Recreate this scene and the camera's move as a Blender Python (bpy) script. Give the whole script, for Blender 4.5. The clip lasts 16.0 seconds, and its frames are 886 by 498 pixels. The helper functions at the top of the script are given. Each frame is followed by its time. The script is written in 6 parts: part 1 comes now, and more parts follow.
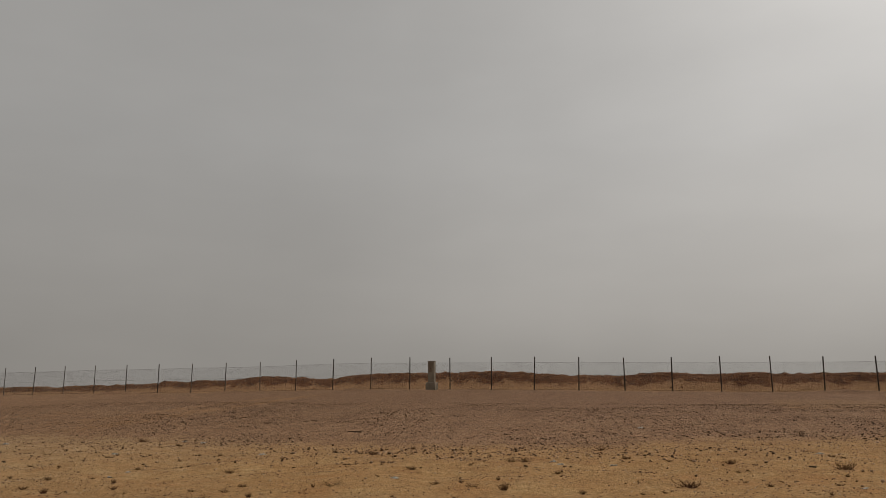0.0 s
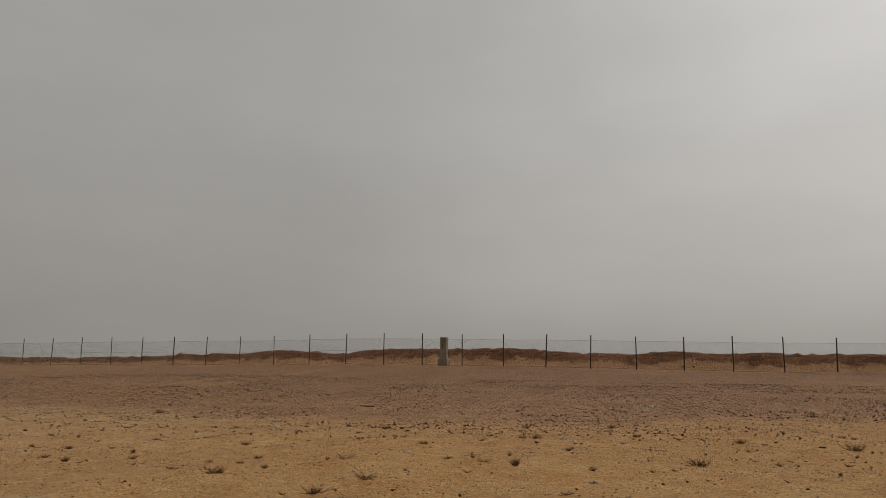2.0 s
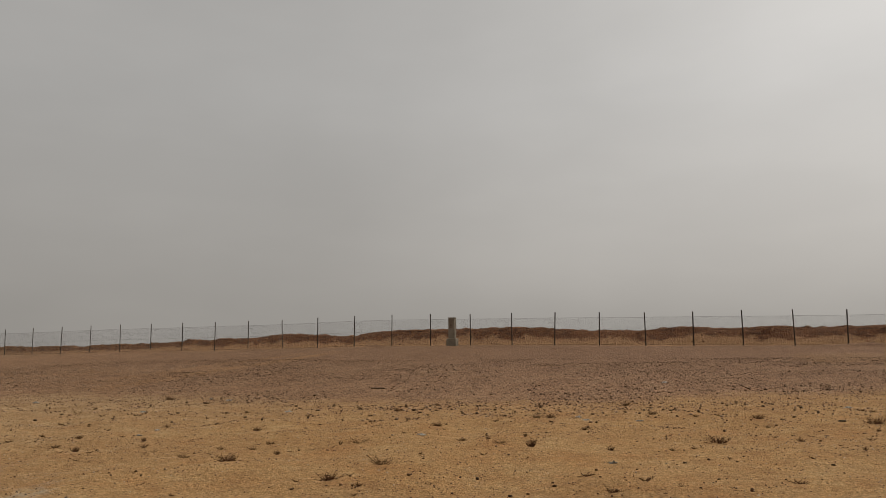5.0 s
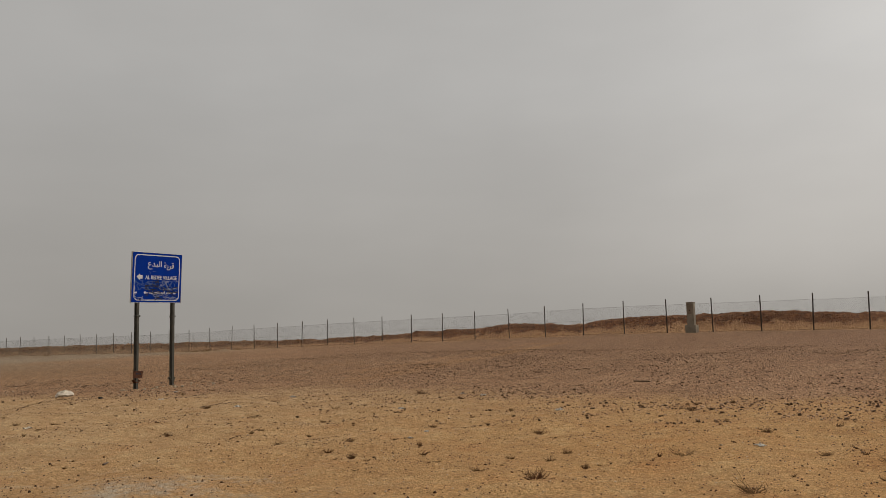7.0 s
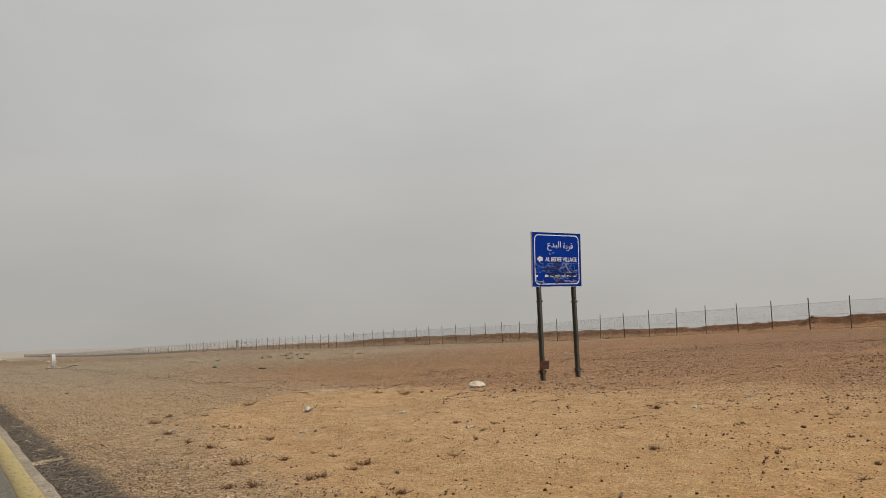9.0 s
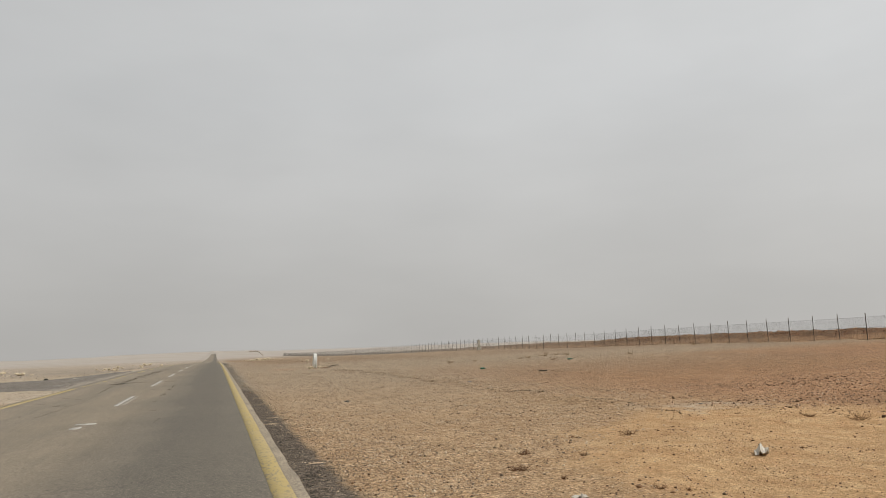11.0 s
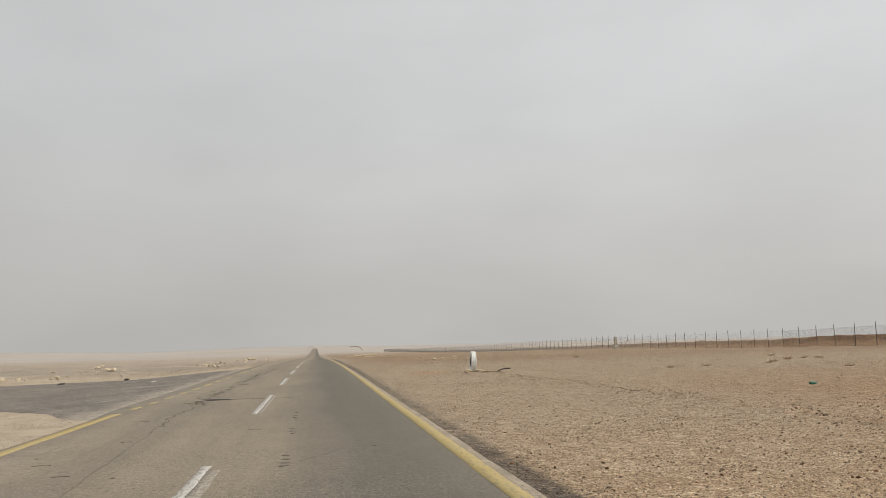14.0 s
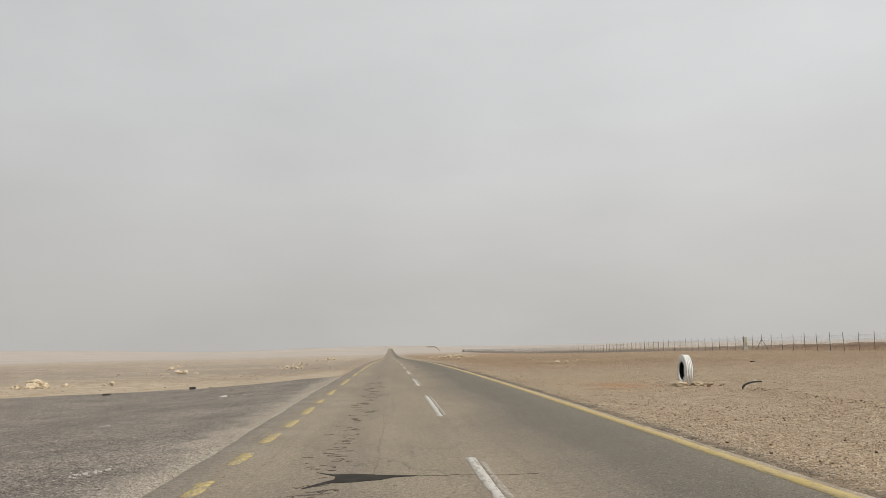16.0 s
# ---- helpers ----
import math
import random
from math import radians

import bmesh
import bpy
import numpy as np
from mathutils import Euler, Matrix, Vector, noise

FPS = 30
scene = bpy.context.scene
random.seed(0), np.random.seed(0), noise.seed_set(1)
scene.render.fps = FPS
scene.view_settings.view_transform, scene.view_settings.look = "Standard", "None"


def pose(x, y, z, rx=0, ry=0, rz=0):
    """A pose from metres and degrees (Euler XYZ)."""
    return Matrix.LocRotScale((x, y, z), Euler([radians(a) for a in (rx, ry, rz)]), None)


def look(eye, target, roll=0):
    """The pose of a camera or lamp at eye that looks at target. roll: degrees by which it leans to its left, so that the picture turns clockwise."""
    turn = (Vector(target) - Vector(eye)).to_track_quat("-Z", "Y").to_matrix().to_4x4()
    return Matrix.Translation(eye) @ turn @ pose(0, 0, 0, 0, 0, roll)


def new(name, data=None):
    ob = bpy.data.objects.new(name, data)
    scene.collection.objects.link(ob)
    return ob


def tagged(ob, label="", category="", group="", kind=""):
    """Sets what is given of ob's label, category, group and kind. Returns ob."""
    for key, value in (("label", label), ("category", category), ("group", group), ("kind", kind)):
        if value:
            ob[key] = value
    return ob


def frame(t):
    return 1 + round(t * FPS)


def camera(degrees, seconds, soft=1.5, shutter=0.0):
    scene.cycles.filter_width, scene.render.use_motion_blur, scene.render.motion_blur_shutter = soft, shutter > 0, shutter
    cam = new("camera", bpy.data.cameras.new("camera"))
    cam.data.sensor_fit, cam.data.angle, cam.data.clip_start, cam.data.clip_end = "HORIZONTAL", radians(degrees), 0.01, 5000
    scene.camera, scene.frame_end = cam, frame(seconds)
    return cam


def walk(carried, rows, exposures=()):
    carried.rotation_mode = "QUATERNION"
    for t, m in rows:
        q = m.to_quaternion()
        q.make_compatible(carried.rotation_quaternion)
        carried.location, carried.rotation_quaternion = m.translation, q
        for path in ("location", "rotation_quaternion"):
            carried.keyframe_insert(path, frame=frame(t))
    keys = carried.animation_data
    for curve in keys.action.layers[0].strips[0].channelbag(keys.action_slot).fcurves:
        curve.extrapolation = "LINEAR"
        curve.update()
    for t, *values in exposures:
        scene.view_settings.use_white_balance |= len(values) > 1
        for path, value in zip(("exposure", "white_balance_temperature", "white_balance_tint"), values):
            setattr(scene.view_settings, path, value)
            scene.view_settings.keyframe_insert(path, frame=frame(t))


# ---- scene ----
cam = camera(58.9, 16.0, 0.55)
PATH = [
    (0, (-0.152, -0.814, 1.291), (1.743, -0.278, 1.642), -0.3),
    (0.5, (-0.209, -0.82, 1.302), (1.689, -0.249, 1.576), 0.4),
    (1, (-0.249, -0.824, 1.304), (1.647, -0.244, 1.575), 0.4),
    (1.5, (-0.241, -0.827, 1.303), (1.658, -0.259, 1.574), -0.0),
    (2, (-0.245, -0.818, 1.3), (1.65, -0.247, 1.592), 0.5),
    (2.5, (-0.228, -0.814, 1.305), (1.662, -0.212, 1.562), 0.9),
    (3, (-0.232, -0.816, 1.304), (1.663, -0.228, 1.559), 0.3),
    (5.3, (0.088, -0.6, 1.318), (1.983, -0.006, 1.558), -1.0),
    (5.5, (0.222, -0.488, 1.313), (2.11, 0.128, 1.551), -1.1),
    (6, (0.668, -0.05, 1.304), (2.526, 0.652, 1.539), -1.3),
    (6.5, (1.143, 0.569, 1.311), (2.935, 1.43, 1.54), -1.5),
    (7, (1.547, 1.348, 1.332), (3.225, 2.414, 1.559), -1.7),
    (7.5, (1.878, 2.273, 1.345), (3.409, 3.54, 1.572), -1.7),
    (8, (2.186, 3.274, 1.342), (3.566, 4.705, 1.57), -1.8),
    (8.5, (2.423, 4.294, 1.34), (3.65, 5.859, 1.569), -1.8),
    (9, (2.679, 5.431, 1.326), (3.754, 7.104, 1.555), -2.0),
    (9.5, (2.869, 6.868, 1.318), (3.792, 8.629, 1.544), -2.5),
    (10, (2.955, 8.582, 1.329), (3.724, 10.416, 1.557), -2.4),
    (10.2, (2.965, 9.347, 1.338), (3.676, 11.203, 1.57), -2.3),
    (12.3, (2.518, 20.731, 1.385), (2.954, 22.668, 1.637), -1.6),
    (12.5, (2.475, 22.011, 1.44), (2.891, 23.953, 1.687), -1.5),
    (13, (2.165, 25.432, 1.47), (2.548, 27.381, 1.717), -1.4),
    (13.5, (1.845, 28.949, 1.525), (2.195, 30.904, 1.77), -1.3),
    (14, (1.45, 32.622, 1.52), (1.771, 34.582, 1.768), -1.3),
    (14.5, (0.945, 36.533, 1.532), (1.238, 38.497, 1.781), -1.3),
    (15, (0.398, 40.483, 1.573), (0.657, 42.452, 1.819), -1.2),
    (15.5, (-0.345, 44.318, 1.525), (-0.132, 46.292, 1.777), -1.2),
    (16, (-1.144, 48.083, 1.617), (-1.006, 50.064, 1.87), -1.0),
]
EXPOSURES = [(0, -0.57, 6650, 10), (0.5, -0.29, 6650, 10), (1, -0.35, 6650, 10), (1.5, -0.41, 6650, 10), (2, -0.51, 6650, 10), (2.5, -0.31, 6650, 10), (3, -0.35, 6650, 10), (5.5, -0.34, 6650, 10), (6.5, -0.25, 6650, 10), (7, -0.19, 6640, 10), (8, 0.08, 6550, 9.5), (9, 0.24, 6450, 9), (10, 0.35, 6360, 9), (12.5, 0.51, 6310, 9.5), (14, 0.53, 6330, 9.5), (16, 0.58, 6330, 9.5)]
walk(cam, [(t, look(eye, target, roll)) for t, eye, target, roll in PATH], EXPOSURES)

# ---- world, sun ----
world = bpy.data.worlds.new("dusty_sky")
scene.world = world
world.use_nodes = True
wn, wl = world.node_tree.nodes, world.node_tree.links
wn.clear()
sky = wn.new("ShaderNodeTexSky")
sky.sky_type = "NISHITA"
sky.sun_disc = False
SUN_ELEVATION, SUN_AZIMUTH = 48.0, 122.0      # degrees; azimuth clockwise from +y
sky.sun_elevation = radians(SUN_ELEVATION)
sky.sun_rotation = radians(SUN_AZIMUTH)
sky.air_density, sky.dust_density, sky.ozone_density = 1.0, 9.0, 0.5
drained = wn.new("ShaderNodeHueSaturation")
drained.inputs["Saturation"].default_value = 0.10
veil = wn.new("ShaderNodeMix")
veil.data_type = "RGBA"
veil.inputs["Factor"].default_value = 0.745
veil.inputs["B"].default_value = (4.76, 4.70, 4.57, 1)
coord = wn.new("ShaderNodeTexCoord")
cloud = wn.new("ShaderNodeTexNoise")
cloud.inputs["Scale"].default_value = 1.6
cloud.inputs["Detail"].default_value = 4.0
cloud.inputs["Roughness"].default_value = 0.45
cloud_range = wn.new("ShaderNodeMapRange")
cloud_range.inputs["From Min"].default_value, cloud_range.inputs["From Max"].default_value = 0.3, 0.7
cloud_range.inputs["To Min"].default_value, cloud_range.inputs["To Max"].default_value = 0.91, 1.08
banked = wn.new("ShaderNodeMix")
banked.data_type, banked.blend_type = "RGBA", "MULTIPLY"
banked.inputs["Factor"].default_value = 1.0
backdrop = wn.new("ShaderNodeBackground")
backdrop.inputs["Strength"].default_value = 0.10
world_out = wn.new("ShaderNodeOutputWorld")
wl.new(sky.outputs[0], drained.inputs["Color"])
wl.new(drained.outputs[0], veil.inputs["A"])
wl.new(coord.outputs["Generated"], cloud.inputs["Vector"])
wl.new(cloud.outputs["Fac"], cloud_range.inputs["Value"])
updown = wn.new("ShaderNodeSeparateXYZ")
low_air = wn.new("ShaderNodeMapRange")
low_air.inputs["From Min"].default_value, low_air.inputs["From Max"].default_value = 0.0, 0.30
low_air.inputs["To Min"].default_value, low_air.inputs["To Max"].default_value = 1.0, 0.0
dusty = wn.new("ShaderNodeMix")
dusty.data_type, dusty.blend_type = "RGBA", "MULTIPLY"
dusty.inputs["B"].default_value = (1.06, 1.025, 0.985, 1)
wl.new(coord.outputs["Generated"], updown.inputs[0])
wl.new(updown.outputs["Z"], low_air.inputs["Value"])
wl.new(low_air.outputs[0], dusty.inputs["Factor"])
wl.new(veil.outputs["Result"], dusty.inputs["A"])
wl.new(dusty.outputs["Result"], banked.inputs["A"])
wl.new(cloud_range.outputs[0], banked.inputs["B"])
# thicker light round the veiled sun, and long faint streaks of cloud
towards = wn.new("ShaderNodeVectorMath")
towards.operation = "DOT_PRODUCT"
_e, _a = radians(SUN_ELEVATION), radians(SUN_AZIMUTH)
SUN_WAY = Vector((math.sin(_a) * math.cos(_e), math.cos(_a) * math.cos(_e), math.sin(_e)))
towards.inputs[1].default_value = SUN_WAY
glow = wn.new("ShaderNodeMapRange")
glow.inputs["From Min"].default_value, glow.inputs["From Max"].default_value = -0.4, 1.0
glow.inputs["To Min"].default_value, glow.inputs["To Max"].default_value = 0.88, 1.22
streaks = wn.new("ShaderNodeTexNoise")
streaks.inputs["Scale"].default_value = 2.6
streaks.inputs["Detail"].default_value = 5.0
squash = wn.new("ShaderNodeVectorMath")
squash.operation = "MULTIPLY"
squash.inputs[1].default_value = (1.0, 1.0, 3.2)
streak_range = wn.new("ShaderNodeMapRange")
streak_range.inputs["From Min"].default_value, streak_range.inputs["From Max"].default_value = 0.35, 0.65
streak_range.inputs["To Min"].default_value, streak_range.inputs["To Max"].default_value = 0.965, 1.035
shine = wn.new("ShaderNodeMath")
shine.operation = "MULTIPLY"
lit = wn.new("ShaderNodeMix")
lit.data_type, lit.blend_type = "RGBA", "MULTIPLY"
lit.inputs["Factor"].default_value = 1.0
wl.new(coord.outputs["Generated"], towards.inputs[0])
wl.new(towards.outputs["Value"], glow.inputs["Value"])
wl.new(coord.outputs["Generated"], squash.inputs[0])
wl.new(squash.outputs[0], streaks.inputs["Vector"])
wl.new(streaks.outputs["Fac"], streak_range.inputs["Value"])
wl.new(glow.outputs[0], shine.inputs[0])
wl.new(streak_range.outputs[0], shine.inputs[1])
wl.new(banked.outputs["Result"], lit.inputs["A"])
wl.new(shine.outputs[0], lit.inputs["B"])
wl.new(lit.outputs["Result"], backdrop.inputs["Color"])
wl.new(backdrop.outputs[0], world_out.inputs[0])

sun = new("sun", bpy.data.lights.new("sun", "SUN"))
sun.data.energy = 1.55
sun.data.angle = radians(16)
sun.data.color = (1.0, 0.92, 0.79)
sun.matrix_world = look(SUN_WAY * 60, (0, 0, 0))


# ---- materials ----
def material(name):
    mat = bpy.data.materials.new(name)
    mat.use_nodes = True
    mat.node_tree.nodes.clear()
    return mat


class Nodes:
    """Short forms for building a node tree."""

    def __init__(self, mat):
        self.tree = mat.node_tree
        self.out = self.tree.nodes.new("ShaderNodeOutputMaterial")
        self.bsdf = self.tree.nodes.new("ShaderNodeBsdfPrincipled")
        self.tree.links.new(self.bsdf.outputs[0], self.out.inputs[0])
        self.place = self.tree.nodes.new("ShaderNodeNewGeometry")

    def put(self, socket, value):
        if isinstance(value, bpy.types.NodeSocket):
            self.tree.links.new(value, socket)
        elif isinstance(value, (tuple, list)) and socket.type == "RGBA" and len(value) == 3:
            socket.default_value = (*value, 1)
        else:
            socket.default_value = value

    def noise(self, scale, detail=4.0, rough=0.55, where=None, stretch=None):
        n = self.tree.nodes.new("ShaderNodeTexNoise")
        n.inputs["Scale"].default_value = scale
        n.inputs["Detail"].default_value = detail
        n.inputs["Roughness"].default_value = rough
        src = where or self.place.outputs["Position"]
        if stretch:
            m = self.tree.nodes.new("ShaderNodeVectorMath")
            m.operation = "MULTIPLY"
            self.put(m.inputs[0], src)
            m.inputs[1].default_value = stretch
            src = m.outputs[0]
        self.put(n.inputs["Vector"], src)
        return n.outputs["Fac"]

    def cells(self, scale, feature="F1", what="Distance", where=None):
        n = self.tree.nodes.new("ShaderNodeTexVoronoi")
        n.feature = feature
        n.inputs["Scale"].default_value = scale
        self.put(n.inputs["Vector"], where or self.place.outputs["Position"])
        return n.outputs[what]

    def span(self, value, a, b, c=0.0, d=1.0, smooth=False):
        n = self.tree.nodes.new("ShaderNodeMapRange")
        if smooth:
            n.interpolation_type = "SMOOTHSTEP"
        for key, v in (("Value", value), ("From Min", a), ("From Max", b), ("To Min", c), ("To Max", d)):
            self.put(n.inputs[key], v)
        return n.outputs[0]

    def mix(self, factor, a, b, kind="MIX"):
        n = self.tree.nodes.new("ShaderNodeMix")
        n.data_type, n.blend_type = "RGBA", kind
        self.put(n.inputs[0], factor)
        self.put(n.inputs[6], a)
        self.put(n.inputs[7], b)
        return n.outputs[2]

    def math(self, kind, a, b=0.0):
        n = self.tree.nodes.new("ShaderNodeMath")
        n.operation = kind
        self.put(n.inputs[0], a)
        self.put(n.inputs[1], b)
        return n.outputs[0]

    def speckle(self, color, layers):
        """Single grains and stones, each a little darker or paler than the rest: (cells to the metre, darkest, palest) for each layer."""
        for scale, low, high in layers:
            lot = self.tree.nodes.new("ShaderNodeSeparateColor")
            self.put(lot.inputs[0], self.cells(scale, what="Color"))
            color = self.mix(1.0, color, self.span(lot.outputs["Blue"], 0.0, 1.0, low, high), "MULTIPLY")
        return color

    def attribute(self, name):
        n = self.tree.nodes.new("ShaderNodeAttribute")
        n.attribute_name = name
        split = self.tree.nodes.new("ShaderNodeSeparateColor")
        self.tree.links.new(n.outputs["Color"], split.inputs[0])
        return split.outputs

    def axes(self):
        n = self.tree.nodes.new("ShaderNodeSeparateXYZ")
        self.tree.links.new(self.place.outputs["Position"], n.inputs[0])
        return n.outputs

    def island(self):
        return self.place.outputs["Random Per Island"]

    def each(self):
        return self.tree.nodes.new("ShaderNodeObjectInfo").outputs["Random"]

    def bump(self, height, strength, distance):
        n = self.tree.nodes.new("ShaderNodeBump")
        n.inputs["Strength"].default_value = strength
        n.inputs["Distance"].default_value = distance
        self.tree.links.new(height, n.inputs["Height"])
        self.tree.links.new(n.outputs[0], self.bsdf.inputs["Normal"])

    def finish(self, color, rough=0.9, metal=0.0, specular=0.3):
        self.put(self.bsdf.inputs["Base Color"], color)
        self.put(self.bsdf.inputs["Roughness"], rough)
        self.put(self.bsdf.inputs["Metallic"], metal)
        self.put(self.bsdf.inputs["Specular IOR Level"], specular)


SAND, SAND_PALE = (0.525, 0.308, 0.138), (0.575, 0.375, 0.188)
REG, REG_DARK = (0.44, 0.258, 0.145), (0.35, 0.197, 0.110)
GRAVEL, GRAVEL_PALE = (0.50, 0.392, 0.262), (0.61, 0.508, 0.365)
# sand tone greyed so that the colour itself carries distant haze
HAZED_SAND = (0.37, 0.333, 0.295)


def ground_material():
    """Desert floor: sand, dark stony reg, pinkish roadside gravel, tar spill and far plain with haze put into its pale
    colour, by the painted cover.
    """
    mat = material("desert_ground")
    n = Nodes(mat)
    cover = n.attribute("cover")
    extra = n.attribute("cover_extra")
    broad = n.noise(0.22, 3)
    patch = n.noise(1.1, 5, 0.6)
    fine = n.noise(9.0, 6, 0.65)
    grit = n.noise(70.0, 3, 0.7)

    def pebbles(scale, share, color, dark, pale, fill=0.34):
        """Single stones of random tone strewn over a colour; gives colour and relief."""
        far = n.cells(scale)
        lot = n.tree.nodes.new("ShaderNodeSeparateColor")
        n.put(lot.inputs[0], n.cells(scale, what="Color"))
        here = n.math("MULTIPLY", n.span(far, fill, fill * 0.75), n.span(lot.outputs["Red"], share, share - 0.02))
        return n.mix(here, color, n.mix(n.span(lot.outputs["Green"], 0.35, 0.65), dark, pale)), here

    sand = n.mix(n.span(patch, 0.35, 0.7), SAND, SAND_PALE)
    sand = n.mix(n.span(broad, 0.4, 0.65, 0, 0.5), sand, (0.44, 0.255, 0.120))
    sand = n.mix(n.span(grit, 0.42, 0.66, 0.0, 0.40), sand, (0.26, 0.155, 0.075))
    sand, p1 = pebbles(20.0, 0.13, sand, (0.085, 0.046, 0.028), (0.20, 0.12, 0.07), 0.30)
    reg = n.mix(n.span(fine, 0.3, 0.68), REG_DARK, REG)
    reg = n.mix(n.span(patch, 0.42, 0.72, 0, 0.55), reg, (0.42, 0.265, 0.15))
    reg, p2 = pebbles(15.0, 0.62, reg, (0.095, 0.054, 0.036), (0.30, 0.185, 0.105))
    reg, p3 = pebbles(30.0, 0.5, reg, (0.10, 0.058, 0.040), (0.32, 0.20, 0.115))
    gravel = n.mix(n.span(fine, 0.3, 0.7), (0.300, 0.218, 0.145), GRAVEL)
    gravel = n.mix(n.span(patch, 0.45, 0.75, 0, 0.75), gravel, GRAVEL_PALE)
    gravel = n.mix(n.span(broad, 0.40, 0.66, 0, 0.5), gravel, (0.37, 0.272, 0.178))
    gravel = n.mix(n.span(grit, 0.40, 0.66, 0.0, 0.5), gravel, (0.19, 0.128, 0.083))
    gravel, p4 = pebbles(46.0, 0.6, gravel, (0.21, 0.14, 0.092), (0.58, 0.47, 0.33))
    gravel, p5 = pebbles(21.0, 0.35, gravel, (0.15, 0.10, 0.07), (0.56, 0.45, 0.32))
    tar = n.mix(n.span(fine, 0.35, 0.65), (0.040, 0.035, 0.030), (0.16, 0.128, 0.098))
    tar, p6 = pebbles(34.0, 0.6, tar, (0.030, 0.027, 0.025), (0.30, 0.235, 0.17))
    tar = n.mix(n.span(n.noise(1.1, 5, 0.6, stretch=(0.8, 1.8, 1)), 0.63, 0.67), tar, (0.50, 0.38, 0.25))
    tar = n.speckle(tar, ((30.0, 0.55, 1.5), (11.0, 0.75, 1.3)))
    tar = n.mix(n.span(n.noise(38.0, 4, 0.75), 0.53, 0.61, 0.0, 0.6), tar, (0.36, 0.285, 0.205))
    far = n.mix(n.span(n.noise(0.012, 4), 0.35, 0.65), HAZED_SAND, (0.335, 0.297, 0.258))
    stony = n.math("MAXIMUM", n.math("MAXIMUM", p2, p3), n.math("MAXIMUM", p4, p5))
    ragged = n.math("ADD", n.span(fine, 0.25, 0.75, -0.22, 0.22), n.span(patch, 0.25, 0.75, -0.25, 0.25))

    def edge(mask, soft=0.16):
        return n.span(n.math("ADD", mask, ragged), 0.5 - soft, 0.5 + soft, smooth=True)

    mottle = n.noise(4.5, 5, 0.7)
    clod = n.noise(16.0, 4, 0.75)
    crumb = n.noise(34.0, 3, 0.75)
    gap = n.cells(27.0, "DISTANCE_TO_EDGE")
    gravel = n.mix(n.span(gap, 0.0, 0.10, 0.6, 0.0), gravel, (0.16, 0.108, 0.07))
    gravel = n.mix(n.span(crumb, 0.52, 0.58, 0.0, 0.75), gravel, (0.15, 0.100, 0.066))
    gravel = n.mix(n.span(clod, 0.46, 0.38, 0.0, 0.6), gravel, (0.66, 0.55, 0.39))
    gravel = n.mix(n.span(clod, 0.55, 0.62, 0.0, 0.55), gravel, (0.19, 0.132, 0.088))
    reg = n.mix(n.span(clod, 0.53, 0.57, 0.0, 0.72), reg, (0.080, 0.042, 0.028))
    reg = n.mix(n.span(crumb, 0.47, 0.41, 0.0, 0.65), reg, (0.52, 0.312, 0.178))
    sand = n.mix(n.span(crumb, 0.57, 0.63, 0.0, 0.42), sand, (0.20, 0.108, 0.050))
    sand = n.mix(n.span(crumb, 0.45, 0.38, 0.0, 0.32), sand, (0.66, 0.46, 0.245))
    sand = n.mix(n.span(clod, 0.58, 0.64, 0.0, 0.36), sand, (0.19, 0.102, 0.048))
    sand = n.mix(n.span(clod, 0.43, 0.35, 0.0, 0.28), sand, (0.66, 0.45, 0.235))
    gravel = n.mix(n.span(mottle, 0.50, 0.64, 0.0, 0.45), gravel, (0.25, 0.18, 0.118))
    gravel = n.mix(n.span(mottle, 0.48, 0.36, 0.0, 0.35), gravel, (0.58, 0.48, 0.36))
    reg = n.mix(n.span(mottle, 0.52, 0.66, 0.0, 0.22), reg, (0.16, 0.090, 0.054))
    sand = n.mix(n.span(mottle, 0.53, 0.66, 0.0, 0.5), sand, (0.33, 0.20, 0.105))
    ripple = n.noise(2.2, 6, 0.72, stretch=(1.3, 0.9, 1))
    sand = n.mix(n.span(ripple, 0.53, 0.63, 0.0, 0.45), sand, (0.36, 0.190, 0.085))
    sand = n.mix(n.span(n.noise(0.8, 5, 0.7), 0.54, 0.64, 0.0, 0.4), sand, (0.46, 0.235, 0.100))
    sand = n.mix(n.span(ripple, 0.46, 0.36, 0.0, 0.4), sand, (0.60, 0.43, 0.24))
    sand = n.mix(n.span(n.axes()["Y"], 6, 18, 0.0, 0.40), sand, n.mix(n.span(ripple, 0.4, 0.6), (0.555, 0.395, 0.232), (0.41, 0.272, 0.150)))
    plain = n.mix(n.span(fine, 0.3, 0.7), (0.25, 0.207, 0.162), (0.35, 0.295, 0.236))
    plain = n.mix(n.span(n.noise(0.06, 5, 0.65, stretch=(0.5, 1, 1)), 0.45, 0.62, 0, 0.7), plain, (0.385, 0.318, 0.242))
    smear = n.noise(0.55, 5, 0.7, stretch=(0.5, 1.3, 1))
    gravel = n.mix(n.span(smear, 0.54, 0.66, 0.0, 0.35), gravel, (0.25, 0.183, 0.122))
    reg = n.mix(n.span(smear, 0.50, 0.62, 0.0, 0.32), reg, (0.17, 0.090, 0.050))
    reg = n.mix(n.span(smear, 0.46, 0.36, 0.0, 0.45), reg, (0.43, 0.275, 0.16))
    plain = n.mix(n.span(smear, 0.50, 0.62, 0.0, 0.45), plain, (0.17, 0.128, 0.09))
    ground_at = n.axes()
    gravel = n.mix(n.span(ground_at["Y"], 48, 28, 0.0, 1.0), gravel, (1.13, 1.01, 0.87), "MULTIPLY")
